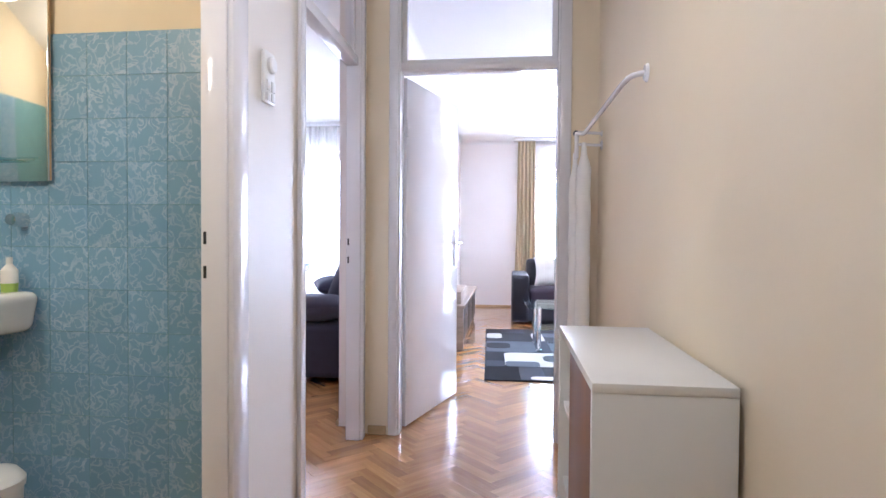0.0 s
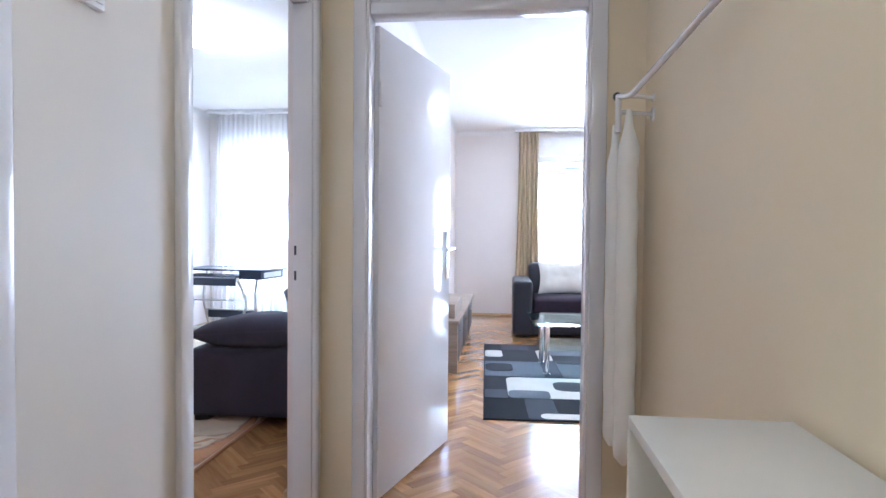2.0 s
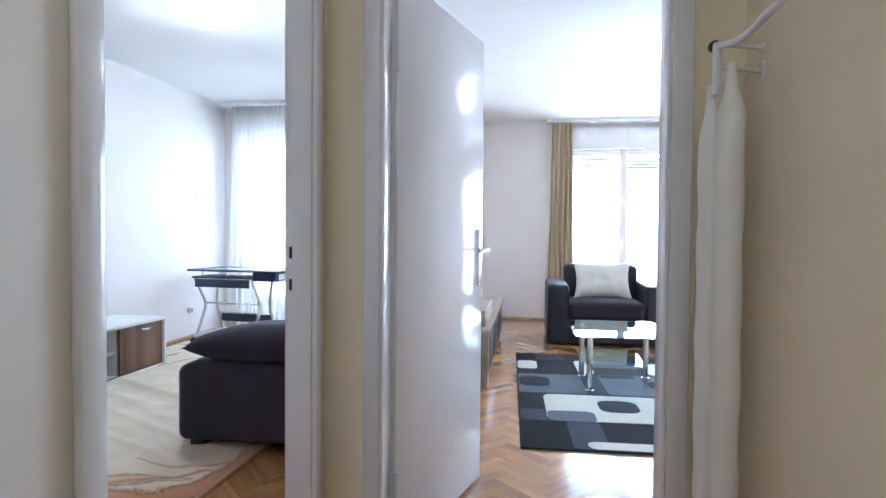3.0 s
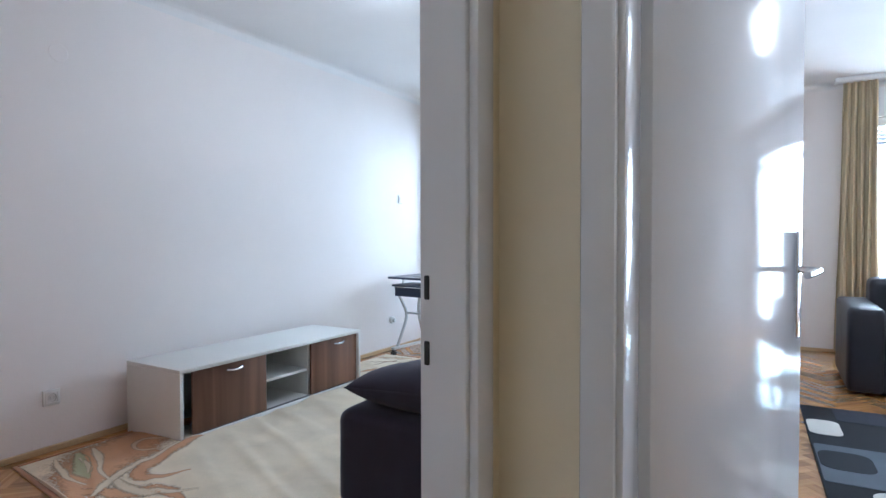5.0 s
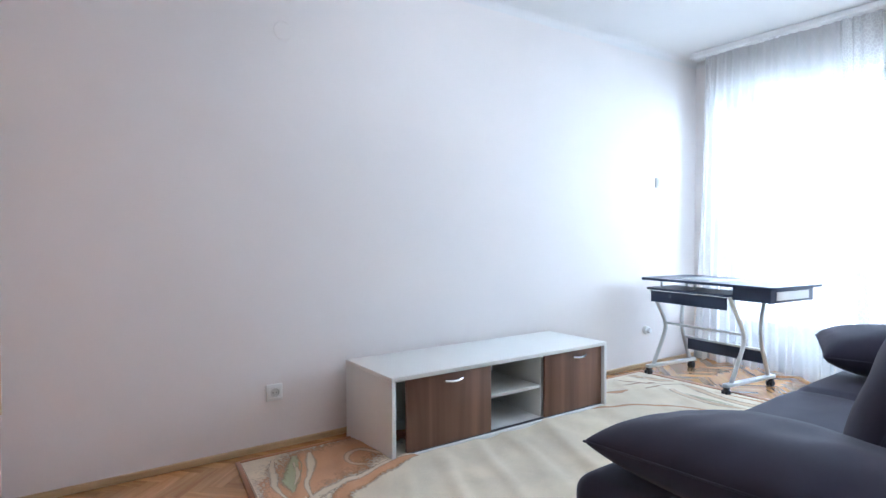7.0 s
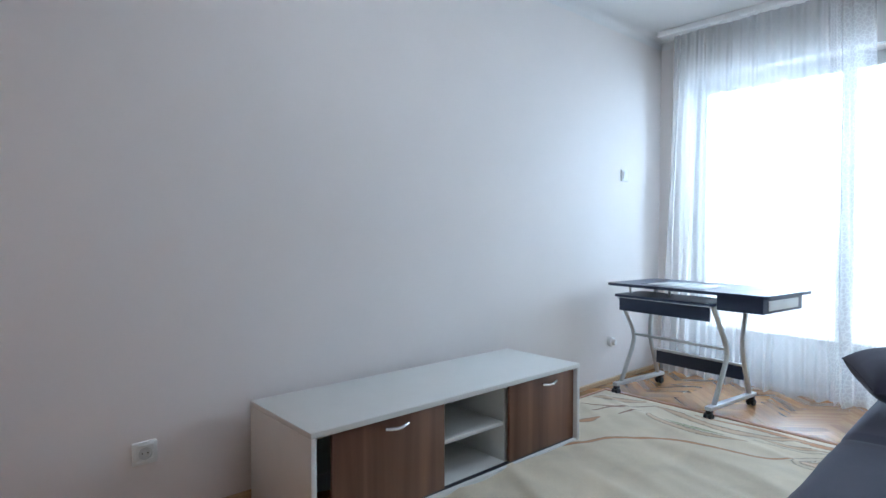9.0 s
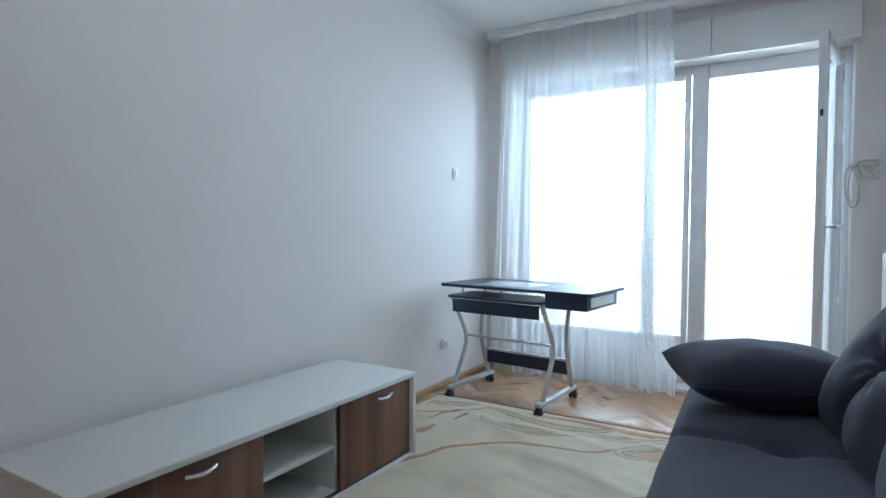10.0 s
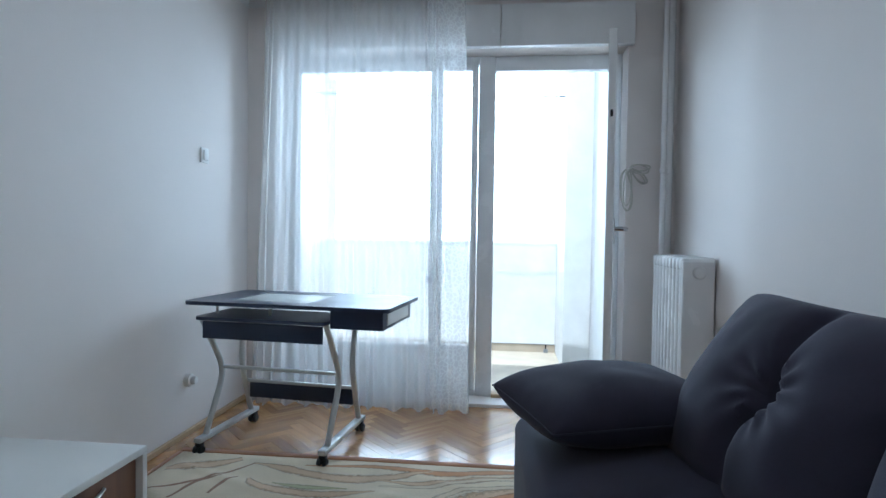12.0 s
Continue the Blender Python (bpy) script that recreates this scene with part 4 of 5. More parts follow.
def cushion(name, label, m, bm, mat=None, group="", cat="cushion"):
    """A stuffed cover with a stitched seam round its rim."""
    ob = new(name)
    ob.matrix_world = m
    tagged(ob, label, cat, group)
    a, b = max(v.co.x for v in bm.verts), max(v.co.y for v in bm.verts)
    rim = sorted((v.co.copy() for v in bm.verts if abs(v.co.z) < 1e-5), key=lambda c: math.atan2(c.y / b, c.x / a))
    part("cover", bm, mat or SOFAF, ob)
    seam = bmesh.new()
    tube(seam, rim + rim[:1], 0.0032, 6, close=False)
    part("seam", seam, mat or SOFAF, ob)
    return ob


sofa = thing("sofa_bed", "dark slate fabric sofa bed with tufted seat", "sofa", (-1.40, 5.10, 0.0), 2)
part("body", soft_block(-0.50, 0.43, -1.05, 1.06, 0.05, 0.447, 0.05, 0.012, [(-0.18, y) for y in (-0.35, 0.35)], 7, 84), SOFAF, sofa)
for y in (-1.046, 1.056):
    bm = bmesh.new()
    tube(bm, bend([(-0.44, y, 0.30), (0.35, y, 0.30)], 0.02), 0.0035, 6)
    part("piping", bm, SOFAF, sofa)
for x in (-0.40, 0.32):
    for y in (-0.97, 0.97):
        part("foot", B(x - 0.045, x + 0.045, y - 0.035, y + 0.035, 0.0, 0.056, 0.006), BLACK, sofa, "short dark foot")
for i, m in enumerate((pose(-1.275, 5.60, 0.672, 0, -60, 8), pose(-1.262, 4.75, 0.705, 0, -71, 3))):
    cushion("back_cushion", "plump slate fabric back cushion with a sunk button", m @ pose(0, 0, 0, 0, 0, -1 - i), pillow(0.30, 0.375 + 0.03 * i, 0.128, 11 + i, ((0.02, -0.16 + 0.12 * i),), 0.05, n=110, crease=0.024, corner=0.085), group="back cushions on the sofa")
cushion("bolster", "soft slate fabric pillow lying askew at the seat end", pose(-1.632, 5.910, 0.566, 5.6, 2.6, 26.3), pillow(0.335, 0.193, 0.113, 21, (), 0.02, crease=0.016, full=0.44), group="pillows on the sofa")
cushion("bolster", "soft slate fabric pillow lying across the seat end", pose(-1.44, 4.25, 0.545, -4, -5, -6), pillow(0.39, 0.215, 0.105, 33, (), 0.02, crease=0.016, full=0.46), group="pillows on the sofa")

# rug with a wavy lie
rug = thing("bedroom_rug", "cream rug with tan and rust swirls", "rug", (-2.49, 5.14, 0.0), 0)
bm = bmesh.new()
N, M = 120, 184
RX, RY = 1.05, 1.53


def lie(x, y):
    """Height of the pile: low creases that run across it and die out at the edges."""
    rim = min(1, max(0, (RX - abs(x)) / 0.12), max(0, (RY - y) / 0.10)) ** 0.7
    return 0.009 + rim * (0.010 * max(0, noise.noise(Vector((x * 2.6, y * 1.5, 4)))) + 0.006 * (1 + noise.noise(Vector((x * 1.3 + y * 1.2, y * 6.5, 2)))) + 0.030 * max(0, noise.noise(Vector((x * 1.1 + y * 3.0, y * 0.4, 8)))) + 0.010 * math.exp(-(noise.noise(Vector((x * 1.8 + y * 4.2, y * 0.9 - x * 0.8, 5))) / 0.22) ** 2))


def rug_point(i, j):
    x = -RX + 2 * RX * i / N
    near = -RY - 0.12 * (x + RX) / RX
    y = near + (RY - near) * j / M
    return (x, y, lie(x, y))


top = [[bm.verts.new(rug_point(i, j)) for j in range(M + 1)] for i in range(N + 1)]
for i in range(N):
    for j in range(M):
        bm.faces.new((top[i][j], top[i + 1][j], top[i + 1][j + 1], top[i][j + 1])).smooth = True
edge = [v for v in bm.verts if v.is_boundary]
ext = bmesh.ops.extrude_edge_only(bm, edges=[e for e in bm.edges if e.is_boundary])
for v in ext["geom"]:
    if isinstance(v, bmesh.types.BMVert):
        v.co.z = 0.001
part("rug_field", bm, RUG, rug)
for p in ((-RX - 0.02, RX + 0.02, RY, RY + 0.042), (-RX - 0.02, -RX, -RY, RY), (RX, RX + 0.02, -RY - 0.24, RY)):
    part("binding", B(*p, 0.001, 0.014, 0.005), RUGEDGE, rug, "rust coloured bound edge")
bm = bmesh.new()
box(bm, -RX - 0.02, RX + 0.02, -0.022, 0.0, 0.001, 0.012, 0.004)
for v in bm.verts:
    v.co.y += -RY - 0.12 * (v.co.x + RX) / RX
part("binding", bm, RUGEDGE, rug, "rust coloured bound edge")



def sweep(points, widths, mat, layer=1, name="sweep"):
    """A curved, tapering stroke of coloured pile laid into the rug; points in the room's plan."""
    pts = [Vector((x + 2.49, y - 5.14)) for x, y in points]
    ext = [2 * pts[0] - pts[1]] + pts + [2 * pts[-1] - pts[-2]]
    line, half = [], []
    for i in range(len(pts) - 1):
        p0, p1, p2, p3 = ext[i:i + 4]
        steps = max(4, int((p2 - p1).length / 0.018))
        for k in range(steps + (i == len(pts) - 2)):
            t = k / steps
            line.append(0.5 * (2 * p1 + (p2 - p0) * t + (2 * p0 - 5 * p1 + 4 * p2 - p3) * t * t + (3 * p1 - p0 - 3 * p2 + p3) * t ** 3))
            half.append(widths[i] + (widths[i + 1] - widths[i]) * (3 * t * t - 2 * t ** 3))
    bm = bmesh.new()
    uv = bm.loops.layers.uv.new("UVMap")
    across = max(3, int(max(widths) / 0.012))
    rows = []
    for i, p in enumerate(line):
        d = (line[min(i + 1, len(line) - 1)] - line[max(i - 1, 0)]).normalized()
        side = Vector((-d.y, d.x))
        h = (half[i] * 1.25 + 0.003) * (1 + 0.14 * noise.noise(Vector((p.x * 14, p.y * 14, layer))))
        row = []
        for k in range(-across, across + 1):
            q = p + side * h * k / across
            q.x = max(-RX + 0.004, min(RX - 0.004, q.x))
            q.y = max(-RY - 0.12 * (q.x + RX) / RX + 0.004, min(RY - 0.004, q.y))
            v = bm.verts.new((q.x, q.y, lie(q.x, q.y) + 0.0004 + 0.00015 * layer))
            row.append((v, 1 - abs(k / across)))
        rows.append(row)
    for a, b in zip(rows, rows[1:]):
        for k in range(len(a) - 1):
            corners = (a[k], b[k], b[k + 1], a[k + 1])
            f = bm.faces.new([c[0] for c in corners])
            f.smooth = True
            for lp, c in zip(f.loops, corners):
                lp[uv].uv = (c[1], 0.5)
    part(name, bm, mat, rug)


# the end by the wardrobe: rust ground, sage and cream swirls
sweep([(-3.50, 4.62), (-3.42, 4.25), (-3.30, 3.95), (-3.16, 3.76), (-2.96, 3.62), (-2.80, 3.56)], [0.06, 0.17, 0.25, 0.19, 0.10, 0.02], RUG_RUST)
sweep([(-3.10, 4.32), (-3.05, 4.13), (-3.00, 3.97), (-2.94, 3.86), (-2.84, 3.845), (-2.73, 3.99)], [0.01, 0.05, 0.05, 0.045, 0.03, 0.003], RUG_RUST, 2)
sweep([(-2.98, 3.60), (-2.82, 3.70), (-2.66, 3.80), (-2.46, 3.79)], [0.03, 0.065, 0.045, 0.004], RUG_RUST)
sweep([(-3.12, 4.24), (-3.08, 4.09), (-3.04, 3.91), (-2.98, 3.75), (-2.87, 3.61)], [0.006, 0.016, 0.022, 0.024, 0.012], RUG_CREAM, 3)
sweep([(-3.01, 3.77), (-2.86, 3.745), (-2.70, 3.765), (-2.52, 3.88)], [0.010, 0.030, 0.030, 0.004], RUG_CREAM, 3)
sweep([(-3.46, 3.84), (-3.32, 3.79), (-3.20, 3.735), (-3.07, 3.70)], [0.012, 0.040, 0.045, 0.006], RUG_GREEN, 3)
sweep([(-3.46, 3.92), (-3.34, 3.88), (-3.22, 3.83), (-3.11, 3.77), (-3.00, 3.75)], [0.008, 0.026, 0.012, 0.010, 0.006], RUG_CREAM, 4)
sweep([(-3.38, 3.81), (-3.24, 3.78), (-3.14, 3.73)], [0.004, 0.010, 0.004], RUG_CREAM, 5)
sweep([(-3.47, 3.74), (-3.36, 3.70), (-3.26, 3.68), (-3.16, 3.65), (-3.02, 3.66)], [0.006, 0.014, 0.020, 0.012, 0.004], RUG_CREAM, 3)
sweep([(-3.14, 4.09), (-3.24, 4.03), (-3.33, 4.07), (-3.34, 4.14), (-3.22, 4.18), (-3.12, 4.22)], [0.004, 0.010, 0.014, 0.014, 0.010, 0.004], RUG_TAN, 3)
sweep([(-2.40, 3.47), (-2.10, 3.46), (-1.80, 3.46), (-1.56, 3.48), (-1.47, 3.72), (-1.455, 4.00), (-1.52, 4.35)], [0.01, 0.05, 0.08, 0.10, 0.05, 0.035, 0.008], RUG_RUST)
sweep([(-2.50, 3.66), (-2.15, 3.60), (-1.82, 3.62), (-1.55, 3.70)], [0.004, 0.045, 0.055, 0.01], RUG_TAN, 2)
sweep([(-2.20, 3.52), (-1.90, 3.58), (-1.68, 3.66), (-1.56, 3.77), (-1.45, 3.86)], [0.004, 0.009, 0.010, 0.010, 0.004], RUG_RUST, 3)
sweep([(-1.95, 3.86), (-1.75, 3.80), (-1.58, 3.84), (-1.46, 3.97)], [0.004, 0.010, 0.010, 0.004], RUG_TAN, 3)
# the end by the window: thin veins, tan and sage sweeps, a ringed leaf
for line in ([(-3.44, 6.23), (-3.31, 6.30), (-3.22, 6.42), (-3.12, 6.56)], [(-3.31, 6.16), (-3.27, 6.32), (-3.20, 6.40)], [(-3.17, 6.22), (-3.16, 6.33), (-3.13, 6.41)]):
    sweep(line, [0.004] + [0.008] * (len(line) - 2) + [0.003], RUG_VEIN, 2, "vein")
sweep([(-3.12, 5.55), (-3.07, 5.68), (-2.99, 5.88), (-2.77, 6.06), (-2.60, 6.11), (-2.39, 6.17), (-2.26, 6.30)], [0.003, 0.013, 0.012, 0.012, 0.010, 0.010, 0.003], RUG_RUST, 2, "vein")
sweep([(-3.27, 5.92), (-3.24, 6.00), (-3.22, 6.10)], [0.006, 0.030, 0.006], RUG_RUST, 2)
sweep([(-3.50, 6.46), (-3.36, 6.50), (-3.20, 6.60)], [0.02, 0.05, 0.02], RUG_TAN)
sweep([(-3.12, 6.56), (-2.91, 6.50), (-2.66, 6.45), (-2.46, 6.50), (-2.28, 6.57)], [0.004, 0.030, 0.045, 0.030, 0.004], RUG_TAN, 2)
sweep([(-2.88, 6.57), (-2.55, 6.60), (-2.25, 6.55), (-2.00, 6.60), (-1.75, 6.62)], [0.004, 0.020, 0.028, 0.030, 0.02], RUG_RUST)
sweep([(-3.08, 6.40), (-3.02, 6.33), (-2.90, 6.29), (-2.70, 6.27), (-2.50, 6.33)], [0.006, 0.030, 0.036, 0.028, 0.004], RUG_TAN)
sweep([(-2.96, 6.37), (-2.80, 6.335), (-2.62, 6.33)], [0.004, 0.022, 0.004], RUG_GREEN, 3)
sweep([(-2.52, 6.46), (-2.30, 6.44), (-2.09, 6.50), (-1.90, 6.54)], [0.004, 0.022, 0.026, 0.02], RUG_TAN, 3)
sweep([(-2.27, 6.25), (-2.12, 6.30), (-1.96, 6.36), (-1.78, 6.43)], [0.020, 0.070, 0.075, 0.06], RUG_TAN, 2)
sweep([(-1.80, 6.48), (-1.98, 6.43), (-2.15, 6.40), (-2.26, 6.29), (-2.21, 6.21), (-1.97, 6.25), (-1.78, 6.30)], [0.010, 0.014, 0.015, 0.018, 0.018, 0.016, 0.01], RUG_CREAM, 4)
sweep([(-1.80, 6.56), (-1.98, 6.52), (-2.14, 6.48), (-2.28, 6.42), (-2.50, 6.40)], [0.010, 0.014, 0.015, 0.014, 0.004], RUG_CREAM, 4)
sweep([(-2.05, 6.33), (-1.92, 6.37), (-1.78, 6.41)], [0.006, 0.022, 0.02], RUG_RUST, 3)
sweep([(-2.10, 5.75), (-1.95, 5.95), (-1.90, 6.10)], [0.003, 0.012, 0.004], RUG_TAN, 2)

# wardrobe
ward = thing("wardrobe", "peach laminate wardrobe with beech edges", "wardrobe", (-3.645, 2.118, 0.0))
part("carcass", B(0.0, 1.85, 0.0, 0.575, 0.0, 2.25, 0.003), PINKLAM, ward)
part("side_edge", B(0.058, 0.082, 0.576, 0.602, 0.40, 2.25, 0.002), BEECH, ward, "beech edge strip")
for i in range(2):
    x = 0.09 + i * 0.80
    d = part("door", B(x, x + 0.795, 0.577, 0.597, 0.41, 2.24, 0.003), PINKLAM, ward)
    if i:
        hx = x + 0.735
        bm = bmesh.new()
        tube(bm, [(hx, 0.628, 1.07), (hx, 0.628, 1.20)], 0.0065, 12)
        for z in (1.088, 1.182):
            tube(bm, [(hx, 0.597, z), (hx, 0.628, z)], 0.005, 10)
        part("handle", bm, CHROME, d, "brushed metal bar handle")
    w = part("drawer", B(x, x + 0.795, 0.577, 0.597, 0.06, 0.395, 0.003), PINKLAM, ward)
    part("drawer_edge", B(x, x + 0.795, 0.5975, 0.600, 0.385, 0.395, 0.001), BEECH, w, "beech edge strip")

# ---------------------------------------------------------------- loggia outside the bedroom
structure("loggia_floor", B(-3.66, -0.9, 7.92, 9.55, -0.20, 0.0), BALCONY, "beige tiled loggia floor", "floor")
structure("loggia_parapet", B(-3.66, -1.262, 9.40, 9.52, 0.0, 1.0), CONCRETE, "white rendered parapet wall", "parapet")
structure("loggia_parapet_cap", B(-3.66, -1.262, 9.398, 9.55, 1.001, 1.035, 0.004), CONCRETE, "white parapet capping", "trim")
structure("loggia_pillar", B(-1.476, -1.262, 8.75, 9.40, 0.0, CEILING), CONCRETE, "white rendered pier in the loggia", "wall")
structure("loggia_wall_east", B(-1.262, -1.10, 7.92, 9.55, 0.0, CEILING), CONCRETE, "white rendered side wall of the loggia", "wall")
structure("trim_loggia_skirting", B(-3.66, -1.476, 9.385, 9.399, 0.0, 0.07), BALCONY, "beige tiled skirting", "baseboard")
structure("backdrop", B(-90, 90, 70, 70.2, -30, 75), glow("hazy_bright_sky", (0.90, 0.96, 1.0), 5.0), "blank bright sky", "sky")
spout = thing("floor_drain", "small dark drain fitting at the foot of the parapet", "drain", (-1.56, 9.375, 0.0))
part("body", B(-0.022, 0.018, -0.02, 0.004, 0.0, 0.035, 0.006), SLAT, spout)
bm = bmesh.new()
tube(bm, [(-0.003, -0.008, 0.034), (-0.003, -0.008, 0.075)], 0.007, 10)
part("spigot", bm, BLACK, spout)
# the shadow line at the parapet's foot, made as a thin dark strip
structure("trim_loggia_shadow_line", B(-3.66, -1.476, 9.380, 9.3845, 0.070, 0.077), SLAT, "thin dark strip drawn as the shadow line above the tiled skirting", "trim")
line = thing("washing_line", "thin washing line across the loggia", "washing line", (-2.5, 8.9, 2.28))
bm = bmesh.new()
tube(bm, [(-1.15, 0, 0.045), (0, 0, 0.004), (1.07, 0, -0.012)], 0.004, 6)
part("cord", bm, BLACK, line)

# ---------------------------------------------------------------- living room
lwin = thing("window_2", "white framed living-room window with lowered shutter slats", "window")
lwin["kind"] = "structure"
for nm, a in (("frame_jamb", (0.42, 0.50)), ("frame_post", (1.09, 1.18)), ("frame_post", (1.86, 1.95)), ("frame_jamb", (2.67, 2.75))):
    part(nm, B(*a, 9.02, 9.09, 0.05, 2.26, 0.006), FRAMEP, lwin)
for x0, x1 in ((0.50, 1.09), (1.18, 1.86), (1.95, 2.67)):
    part("rail", B(x0, x1, 9.022, 9.088, 2.18, 2.26, 0.005), FRAMEP, lwin)
    part("rail", B(x0, x1, 9.022, 9.088, 0.05, 0.20, 0.005), FRAMEP, lwin)
    pane = part("pane", B(x0 - 0.004, x1 + 0.004, 9.050, 9.056, 0.195, 2.185), GLASSM, lwin, "clear window glass")
    pane.visible_shadow = False
    for k in range(4):
        part("shutter_slat", B(x0 - 0.03, x1 + 0.03, 9.115, 9.127, 2.16 - 0.038 * k - 0.031, 2.16 - 0.038 * k, 0.004), SLAT, lwin, "grey-white roller shutter slat")
bm = bmesh.new()
tube(bm, bend([(1.115, 9.02, 1.05), (1.115, 8.975, 1.05), (1.115, 8.972, 0.94)], 0.02), 0.008, 8)
part("window_handle", bm, CHROME, lwin, "metal window handle")
lbox = thing("shutter_box", "white boarded roller shutter box above the window", "shutter box")
for x0, x1 in ((0.36, 1.16), (1.165, 1.96), (1.965, 2.85)):
    part("board", B(x0, x1, LY1 - 0.05, LY1 - 0.001, 2.25, CEILING - 0.10, 0.005), FRAMEP, lbox)
lrail = thing("curtain_rail", "white ceiling curtain rail board", "curtain rail")
part("rail_board", B(0.14, 3.2, 8.74, 8.88, CEILING - 0.045, CEILING - 0.001, 0.005), FRAMEP, lrail)
curtain("curtain", 0.205, 0.47, 8.81, 0.03, CEILING - 0.046, 5, 0.042, GOLD, "olive-gold curtain gathered at the window's side", 0.035, (), 5)

# outside the living room
structure("living_balcony_slab", B(-0.69, 3.5, 9.2, 10.3, CEILING, CEILING + 0.2), CONCRETE, "white rendered balcony slab above", "ceiling")
structure("living_balcony_floor", B(-0.75, 3.5, 9.2, 10.3, -0.2, 0.0), BALCONY, "beige tiled balcony floor", "floor")

lsofa = thing("armchair_sofa", "dark leather two-seat sofa with aubergine seat", "sofa", (0.72, 7.68, 0.0))
part("base", soft_block(-0.60, 0.60, -0.43, 0.45, 0.03, 0.27, 0.02, cuts=16), LEATHER, lsofa)
part("seat", soft_block(-0.375, 0.375, -0.45, 0.20, 0.27, 0.445, 0.04, 0.02, cuts=20), PURPLE, lsofa)
part("backrest", soft_block(-0.40, 0.40, 0.18, 0.46, 0.27, 0.80, 0.05, 0.01, cuts=20), LEATHER, lsofa)
for s in (-1, 1):
    part("armrest", soft_block(min(s * 0.378, s * 0.60), max(s * 0.378, s * 0.60), -0.45, 0.46, 0.02, 0.63, 0.04, cuts=20), LEATHER, lsofa)
cushion("throw_cushion", "plump off-white throw cushion leaning on the backrest", pose(0.72, 7.70, 0.645, 66, 0, 0), pillow(0.30, 0.205, 0.085, 5, (), 0.10, n=80, crease=0.034), OFFWHITE)

table = thing("coffee_table", "glass coffee table on chrome tube legs", "table", (0.258, 5.285, 0.0152), 2.5)
part("tabletop", plate(0.0, 0.67, 0.0, 0.73, 0.428, 0.438, 0.02), TABLEG, table, "clear glass top").visible_shadow = False
part("shelf", plate(0.08, 0.60, 0.15, 0.70, 0.205, 0.213, 0.02), TABLEG, table, "clear glass shelf").visible_shadow = False
for x in (0.125, 0.615):
    for y in (0.235, 0.655):
        bm = bmesh.new()
        tube(bm, [(x, y, 0.012), (x, y, 0.427)], 0.021, 16)
        leg = part("leg", bm, CHROME, table)
        bm = bmesh.new()
        lathe(bm, [(0.0, 0.0), (0.030, 0.001), (0.031, 0.008), (0.022, 0.0118)], (x, y, 0), "Z", 16)
        part("foot", bm, CHROME, leg)
        bm = bmesh.new()
        lathe(bm, [(0.022, 0.196), (0.029, 0.198), (0.029, 0.2045), (0.022, 0.2045)], (x, y, 0), "Z", 16)
        part("shelf_ring", bm, CHROME, leg)

# patterned rug: every inlaid shape is cut pile standing a little proud
LIV_DARK, LIV_GREY, LIV_PALE, LIV_WHITE = fabric("rug_charcoal", (0.005, 0.0065, 0.012), 300, vary=0.3, sheen=0.0), fabric("rug_grey", (0.034, 0.039, 0.056), 300, vary=0.25, sheen=0.0), fabric("rug_pale_grey", (0.105, 0.118, 0.145), 300, vary=0.2, sheen=0.0), fabric("rug_white", (0.62, 0.60, 0.55), 300, sheen=0.0)
lrug = thing("living_rug", "charcoal rug with grey and white rounded blocks", "rug", (-0.098, 4.372, 0.0), 2)
part("ground", B(0.0, 1.70, 0.0, 2.385, 0.001, 0.012, 0.004), LIV_DARK, lrug)


def inlay(x0, x1, y0, y1, mat, r=0.09, z=0.0122, up=0.002):
    part("inlay", plate(x0, x1, y0, y1, z, z + up, min(r, (x1 - x0) * 0.45, (y1 - y0) * 0.45)), mat, lrug)


inlay(0.175, 0.44, 2.09, 2.375, LIV_GREY, 0.02)
inlay(0.010, 0.175, 1.77, 2.06, LIV_WHITE, 0.05)
inlay(0.50, 0.625, 1.64, 2.10, LIV_WHITE, 0.05)
inlay(0.63, 1.02, 1.88, 2.12, LIV_PALE, 0.03)
inlay(0.80, 1.25, 2.14, 2.375, LIV_GREY, 0.03)
inlay(1.05, 1.45, 1.66, 2.08, LIV_WHITE, 0.09)
inlay(0.010, 0.495, 1.05, 1.59, LIV_PALE, 0.02)
inlay(0.50, 0.63, 1.05, 1.59, LIV_GREY, 0.02)
inlay(0.635, 1.10, 1.05, 1.62, LIV_PALE, 0.03)
inlay(1.10, 1.69, 1.05, 1.58, LIV_GREY, 0.02)
inlay(0.015, 0.245, 1.22, 1.49, LIV_DARK, 0.07, 0.0145)
inlay(0.64, 0.92, 1.52, 1.60, LIV_DARK, 0.03, 0.0145)
inlay(0.97, 1.32, 1.22, 1.46, LIV_DARK, 0.10, 0.0145)
inlay(0.175, 0.96, 0.46, 1.02, LIV_WHITE, 0.07)
inlay(0.52, 0.775, 0.65, 0.90, LIV_DARK, 0.08, 0.0145)
inlay(0.010, 0.172, 0.44, 0.66, LIV_GREY, 0.02)
inlay(0.178, 0.47, 0.44, 0.64, LIV_PALE, 0.05, 0.0145)
inlay(0.28, 0.475, 0.010, 0.436, LIV_GREY, 0.02)
inlay(0.36, 1.02, 0.010, 0.115, LIV_WHITE, 0.05, 0.0145)
inlay(1.00, 1.69, 0.52, 0.80, LIV_GREY, 0.03)
inlay(1.16, 1.56, 0.14, 0.44, LIV_WHITE, 0.09)

